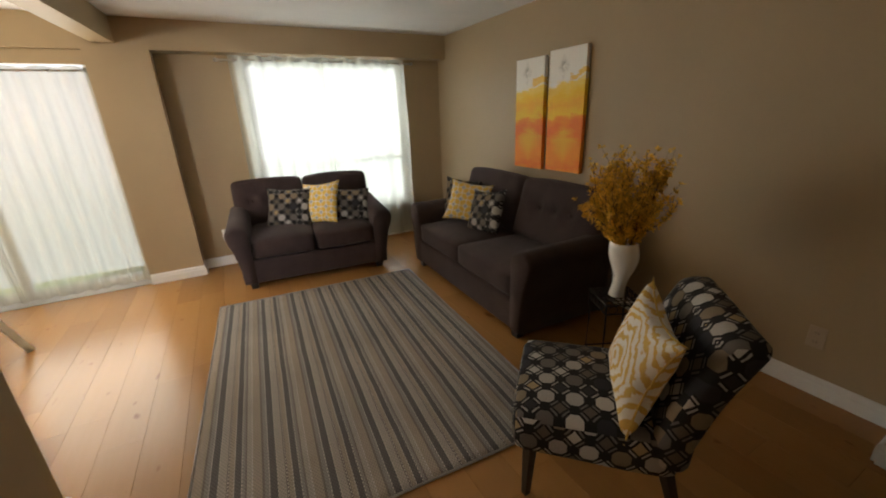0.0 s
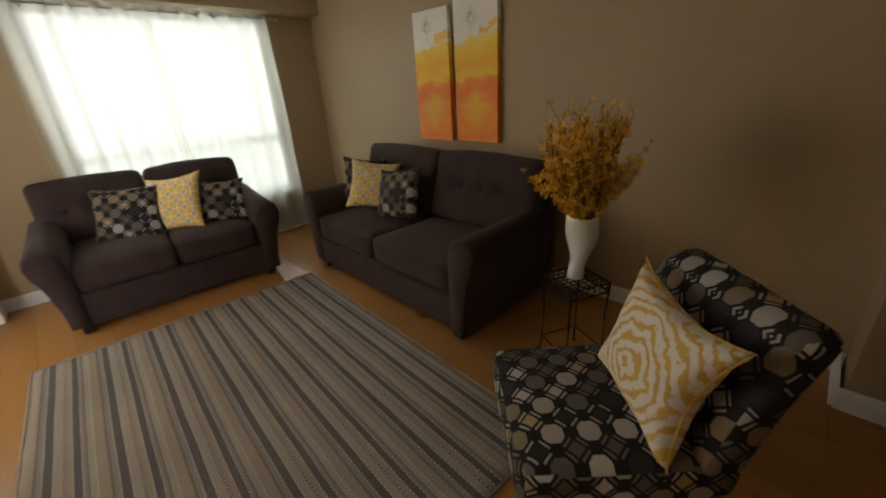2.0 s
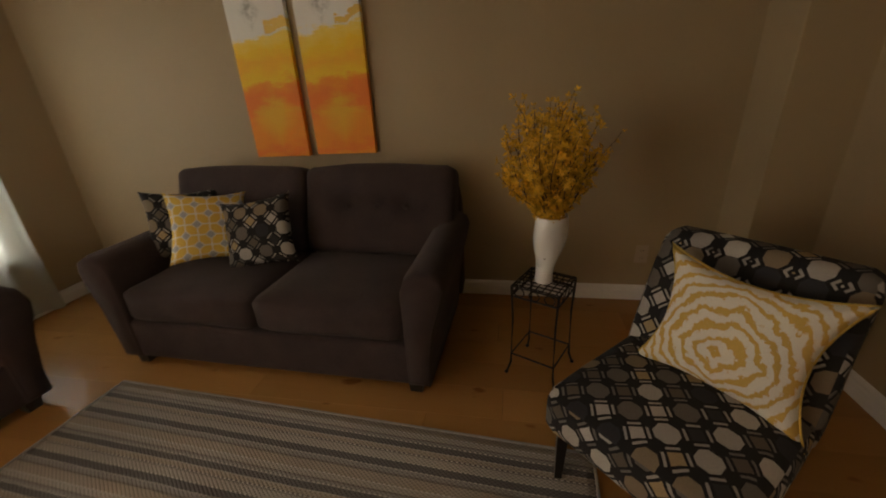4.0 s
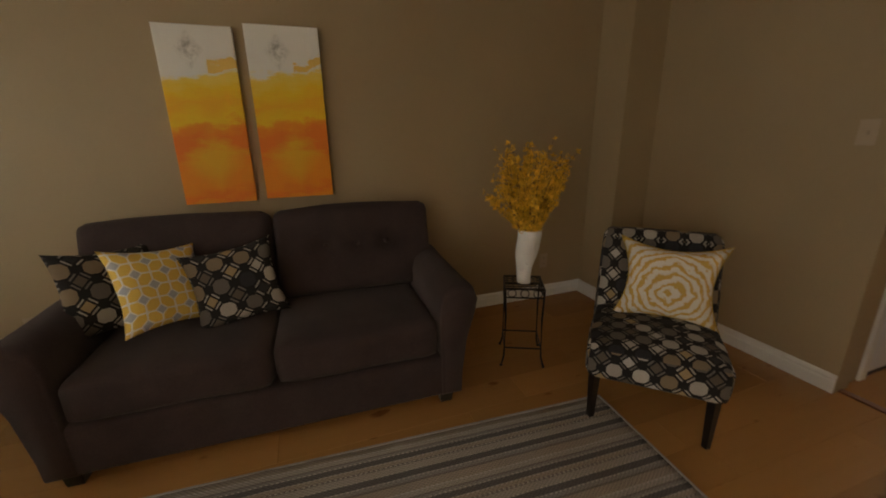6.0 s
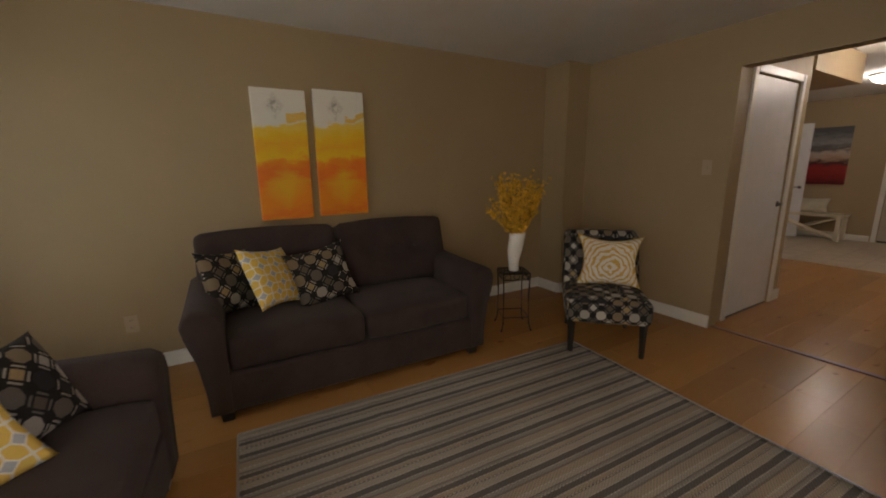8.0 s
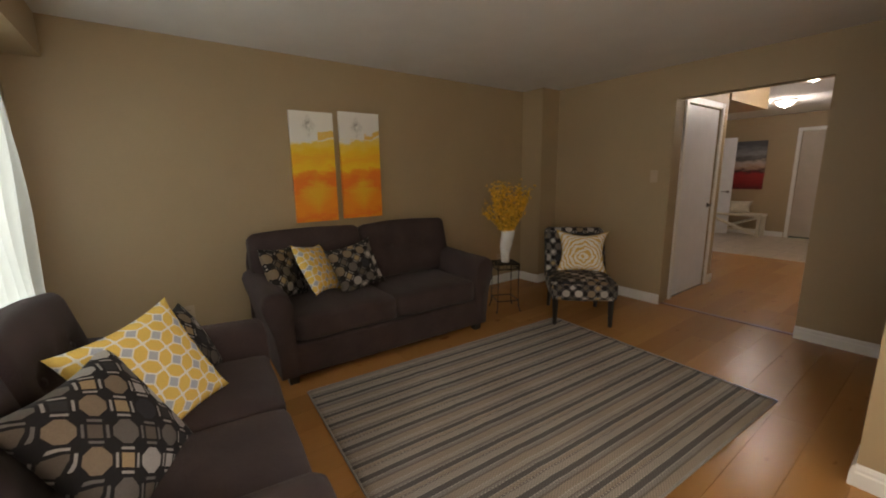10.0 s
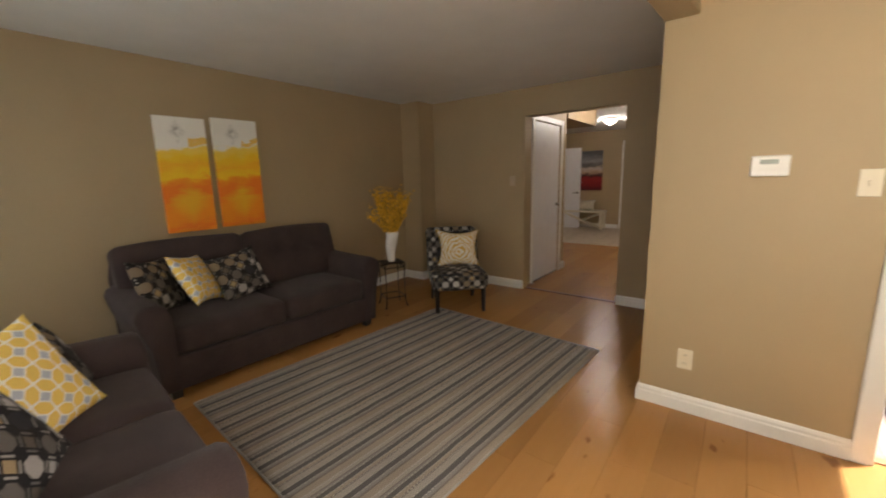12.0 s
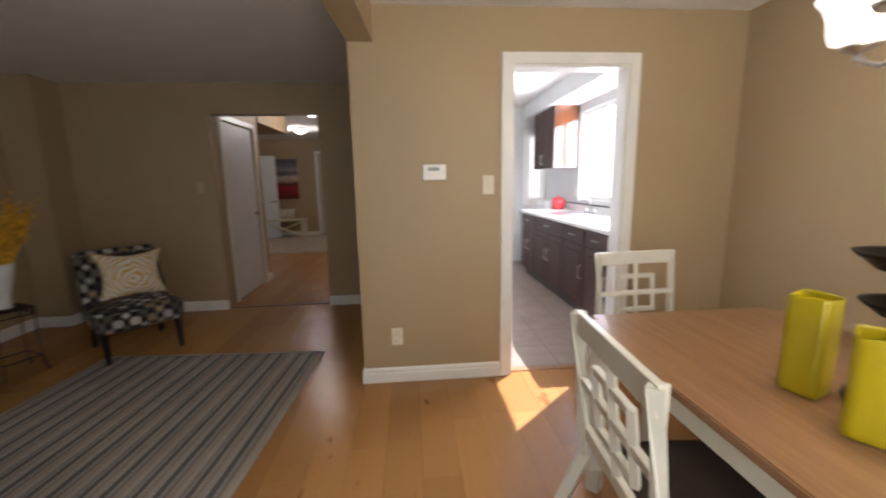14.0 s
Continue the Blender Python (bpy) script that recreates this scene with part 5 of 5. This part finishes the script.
tray = thing("tiered_stand", pose(-5.0, 3.24, 0.75), "dark bronze two-tiered serving stand on the dining table", "stand")
part("base", lathe([(0.07, 0.0), (0.07, 0.008), (0.02, 0.03), (0.014, 0.05)], 24), IRON, tray, "", True)
part("column", lathe([(0.012, 0.04), (0.018, 0.10), (0.011, 0.16), (0.016, 0.24), (0.010, 0.31), (0.014, 0.34), (0.002, 0.36)], 16), IRON, tray, "", True)
part("bowl", lathe([(0.02, 0.13), (0.07, 0.145), (0.105, 0.18), (0.115, 0.185), (0.10, 0.17), (0.06, 0.15), (0.01, 0.14)], 28), IRON, tray, "", True)
part("bowl", lathe([(0.02, 0.265), (0.09, 0.28), (0.135, 0.325), (0.145, 0.33), (0.13, 0.315), (0.08, 0.285), (0.01, 0.275)], 28), IRON, tray, "", True)
glassball = thing("glass_stone", pose(-4.645, 3.40, 0.751), "small dark blue glass paperweight between the vases", "ornament")
part("body", lathe([(0.012, 0.0), (0.024, 0.008), (0.03, 0.025), (0.026, 0.042), (0.012, 0.052), (0.001, 0.054)], 18), plain("dark_blue_glass", (0.02, 0.03, 0.05), 0.1, coat=0.5), glassball, "", True)

# ---- chandelier over the table ----
ch = thing("chandelier", pose(-4.69, 3.40, 0), "brushed nickel chandelier with lit frosted bell shades", "chandelier")
part("canopy", lathe([(0.06, ZC - 0.03), (0.065, ZC - 0.01), (0.065, ZC)], 24), CHROME, ch, "", True)
part("rod", tube(bmesh.new(), [(0, 0, 1.70), (0, 0, ZC - 0.02)], 0.007, 8), CHROME, ch)
part("hub", lathe([(0.004, 1.53), (0.016, 1.55), (0.034, 1.60), (0.028, 1.66), (0.012, 1.72)], 20), CHROME, ch, "", True)
for _k in range(3):
    _a = radians(-102 + 120 * _k)
    _c, _s = math.cos(_a), math.sin(_a)
    _arm = part("arm", tube(bmesh.new(), [(_c * r, _s * r, z) for r, z in ((0.03, 1.60), (0.07, 1.565), (0.12, 1.555), (0.165, 1.575), (0.185, 1.605))], 0.006, 8), CHROME, ch, "", True)
    part("cup", lathe([(0.004, 1.575), (0.010, 1.585), (0.008, 1.60), (0.034, 1.61), (0.04, 1.62)], 16), CHROME, ch, "", True, pose(_c * 0.185, _s * 0.185, 0))
    part("shade", lathe([(0.034, 1.622), (0.058, 1.632), (0.066, 1.66), (0.068, 1.69), (0.078, 1.72), (0.095, 1.742), (0.092, 1.744), (0.074, 1.722), (0.062, 1.69), (0.058, 1.65), (0.03, 1.63)], 28, False), DLAMP, ch, "lit frosted glass bell shade", True, pose(_c * 0.185, _s * 0.185, 0)).visible_shadow = False

# ---- kitchen ----
def bar_pull(parent, x, y, z, h, along="z"):
    bm = bmesh.new()
    if along == "z":
        tube(bm, [(x, y, z - h / 2), (x + 0.028, y, z - h / 2 + 0.012), (x + 0.028, y, z + h / 2 - 0.012), (x, y, z + h / 2)], 0.006, 6)
    else:
        tube(bm, [(x, y - h / 2, z), (x + 0.028, y - h / 2 + 0.012, z), (x + 0.028, y + h / 2 - 0.012, z), (x, y + h / 2, z)], 0.006, 6)
    return part("handle", bm, CHROME, parent, "brushed nickel bar pull")


def base_cabinet(y0, y1, doors, label):
    c = thing("base_cabinet", pose(-5.75, y0, 0), label, "cabinet", "kitchen base cabinets")
    w = y1 - y0
    part("body", box(0.0, 0.58, 0.002, w - 0.002, 0.10, 0.86), CABWOOD, c)
    part("toe_kick", box(0.0, 0.53, 0.002, w - 0.002, 0.0, 0.10), DARKPL, c)
    dw = part("drawer_front", box(0.58, 0.60, 0.012, w - 0.012, 0.71, 0.845, 0.005), CABWOOD, c)
    bar_pull(dw, 0.60, w / 2, 0.78, 0.10, "y")
    k = w / doors
    for i in range(doors):
        a, b = i * k + 0.012, (i + 1) * k - 0.006
        d = part("door", box(0.58, 0.598, a, b, 0.115, 0.695, 0.004), CABWOOD, c)
        part("panel", box(0.596, 0.606, a + 0.06, b - 0.06, 0.18, 0.63, 0.008), CABWOOD, d)
        bar_pull(d, 0.60, (b - 0.035) if i % 2 == 0 else (a + 0.035), 0.45, 0.13)
    return c


for _y0, _y1, _n in ((-1.18, -0.60, 2), (-0.60, 0.32, 2), (0.32, 0.80, 1), (0.80, 1.28, 1)):
    base_cabinet(_y0, _y1, _n, "dark espresso kitchen base cabinet with bar pulls")
solid("countertop", box(-5.75, -5.12, -1.20, 1.30, 0.862, 0.90, 0.008), COUNTER, "long white laminate kitchen countertop with sink", "countertop")
solid("backsplash", box(-5.75, -5.735, -1.20, 1.30, 0.901, 0.985, 0.003), COUNTER, "low white laminate backsplash", "backsplash")
structure("trim_backsplash", box(-5.75, -5.728, -1.20, 1.30, 0.986, 1.002, 0.002), DARKPL, "thin black strip above the kitchen backsplash")
_c = thing("sink", pose(-5.45, -0.22, 0.90), "stainless steel drop-in kitchen sink", "sink")
part("rim", wall_bm("x", 0.0, 0.005, -0.38, 0.38, -0.22, 0.22, [(-0.34, 0.34, -0.18, 0.18)]), CHROME, _c, "", False, Euler((0, radians(-90), 0)).to_matrix().to_4x4())
part("basin", box(-0.18, 0.18, -0.34, 0.34, 0.0005, 0.002), CHROME, _c)
_c = thing("faucet", pose(-5.68, -0.22, 0.90), "chrome kitchen faucet with two handles", "faucet")
part("spout", tube(bmesh.new(), [(0, 0, 0), (0, 0, 0.12), (0.02, 0, 0.17), (0.08, 0, 0.19), (0.15, 0, 0.17), (0.17, 0, 0.14)], 0.011, 8), CHROME, _c, "", True)
for _y in (-0.1, 0.1):
    part("handle", lathe([(0.022, 0), (0.018, 0.02), (0.02, 0.045), (0.005, 0.055)], 12), CHROME, _c, "", True, pose(0, _y, 0))
_c = thing("wall_cabinet", pose(-5.75, -1.55, 1.45), "dark espresso upper kitchen cabinet with reddish side", "cabinet")
part("body", box(0.0, 0.31, 0.0, 0.78, 0.0, 0.77), CABSIDE, _c, "reddish glossy side")
for _i in (0, 1):
    _d = part("door", box(0.31, 0.33, _i * 0.39 + 0.003, _i * 0.39 + 0.387, 0.003, 0.767, 0.004), CABWOOD, _c)
    bar_pull(_d, 0.33, 0.36 if _i == 0 else 0.42, 0.12, 0.13)
_c = thing("cooking_pot", pose(-5.60, -1.02, 0.90), "round red enamel pot on the kitchen counter", "pot")
part("body", lathe([(0.075, 0.0), (0.092, 0.02), (0.098, 0.07), (0.09, 0.13), (0.082, 0.14)], 24), REDENAMEL, _c, "", True)
part("lid", lathe([(0.09, 0.14), (0.06, 0.158), (0.015, 0.168), (0.012, 0.18), (0.02, 0.192), (0.002, 0.197)], 24), REDENAMEL, _c, "", True)
for _s in (-1, 1):
    part("handle", tube(bmesh.new(), [(-0.03, _s * 0.09, 0.10), (-0.02, _s * 0.125, 0.10), (0.02, _s * 0.125, 0.10), (0.03, _s * 0.09, 0.10)], 0.008, 6), REDENAMEL, _c)
_c = thing("dish_rack", pose(-5.36, -1.02, 0.90), "small chrome wire dish rack on the counter", "rack")
for _z in (0.01, 0.06, 0.11):
    part("rim", tube(bmesh.new(), [(-0.10, -0.13, _z), (0.10, -0.13, _z), (0.10, 0.13, _z), (-0.10, 0.13, _z), (-0.10, -0.13, _z)], 0.003, 5), CHROME, _c)
for _i in range(8):
    for _s in (-0.10, 0.10):
        part("wire", tube(bmesh.new(), [(_s, -0.13 + _i * 0.037, 0.0), (_s, -0.13 + _i * 0.037, 0.11)], 0.002, 4), CHROME, _c)
wall_plate(pose(-5.75, -0.80, 1.14, 0, 0, 90), "wall_outlet", "white power outlet above the kitchen counter", "outlet", WPLASTIC)

# ---- hall and foyer ----
for _x, _y in ((-1.45, -4.05), (-2.16, -2.0)):
    _l = thing("ceiling_light", pose(_x, _y, 2.40), "lit flush-mount frosted dome ceiling light", "ceiling light", "hall lights")
    part("pan", lathe([(0.13, -0.022), (0.145, -0.012), (0.145, 0.0)], 28), CHROME, _l, "", True)
    part("dome", lathe([(0.001, -0.105), (0.05, -0.098), (0.095, -0.072), (0.125, -0.03), (0.128, -0.018)], 28, False), FROST, _l, "lit frosted glass dome", True).visible_shadow = False
    part("finial", lathe([(0.001, -0.128), (0.010, -0.120), (0.006, -0.105)], 10), CHROME, _l, "", True)
_c = thing("landscape_painting", pose(-0.43, -6.098, 0.945), "large unframed painting in deep red, grey and cream", "painting")
part("canvas", box(-0.345, 0.345, 0.0, 0.035, 0.0, 0.985, 0.003), REDART, _c)
_c = thing("hall_bench", pose(-0.42, -5.86, 0), "cream painted wooden bench with crossed end braces", "bench")
part("seat", box(-0.52, 0.52, -0.18, 0.18, 0.41, 0.455, 0.006), BENCHW, _c)
for _s in (-1, 1):
    for _y in (-0.15, 0.15):
        part("leg", box(_s * 0.47 - 0.03, _s * 0.47 + 0.03, _y - 0.03, _y + 0.03, 0.0, 0.41, 0.003), BENCHW, _c)
    part("brace", tube(bmesh.new(), [(-_s * 0.45, 0.15 * _s, 0.04), (_s * 0.45, 0.15 * _s, 0.40)], 0.03, 4), BENCHW, _c)
part("stretcher", box(-0.44, 0.44, -0.02, 0.02, 0.10, 0.14), BENCHW, _c)
throw_pillow(pose(-0.42, -5.90, 0.585, -18, 0, 180), 0.55, 0.27, 0.12, fabric("cream_cushion", (0.62, 0.56, 0.44)), "long cream cushion on the hall bench")


# ---- floor boards ----
def boards(parent, x0, x1, y0, y1, width, seed, cache):
    rnd = random.Random(seed)
    n = max(1, round((x1 - x0) / width))
    w = (x1 - x0) / n
    for i in range(n):
        y = y0 - rnd.uniform(0.1, 1.1)
        while y < y1:
            a, b = max(y, y0), min(y + 1.2, y1)
            y += 1.2
            if b - a < 0.04:
                continue
            key = (round(w, 4), round(b - a, 2))
            if key not in cache:
                bm = bmesh.new()
                ww, ll = w / 2 - 0.0002, (b - a) / 2 - 0.0002
                lo = [bm.verts.new((sx * ww, sy * ll, -0.011)) for sx, sy in ((-1, -1), (1, -1), (1, 1), (-1, 1))]
                hi = [bm.verts.new((sx * (ww - 0.0004), sy * (ll - 0.0004), 0.0)) for sx, sy in ((-1, -1), (1, -1), (1, 1), (-1, 1))]
                bm.faces.new(hi)
                for k in range(4):
                    bm.faces.new((lo[k], lo[(k + 1) % 4], hi[(k + 1) % 4], hi[k]))
                cache[key] = finish("plank", bm, PLANK)
            o = new("plank", cache[key])
            o.parent = parent
            o.matrix_basis = Matrix.Translation((x0 + (i + 0.5) * w, (a + b) / 2, 0))


_cache = {}
fl = tagged(thing("floor", pose(0, 0, 0), "honey-brown laminate plank floor", "floor", kind="structure"))
boards(fl, XE, 0.0, -0.055, YW, 0.1803, 1, _cache)
boards(fl, XD, XE, YT - 0.055, YP + 0.02, 0.1803, 2, _cache)
fl = tagged(thing("floor_hall", pose(0, 0, 0), "honey-brown laminate plank floor of the hall", "floor", kind="structure"))
boards(fl, -3.16, -1.60, -3.5, -0.055, 0.1803, 3, _cache)
boards(fl, -1.60, 1.2, -3.5, -1.34, 0.1803, 4, _cache)
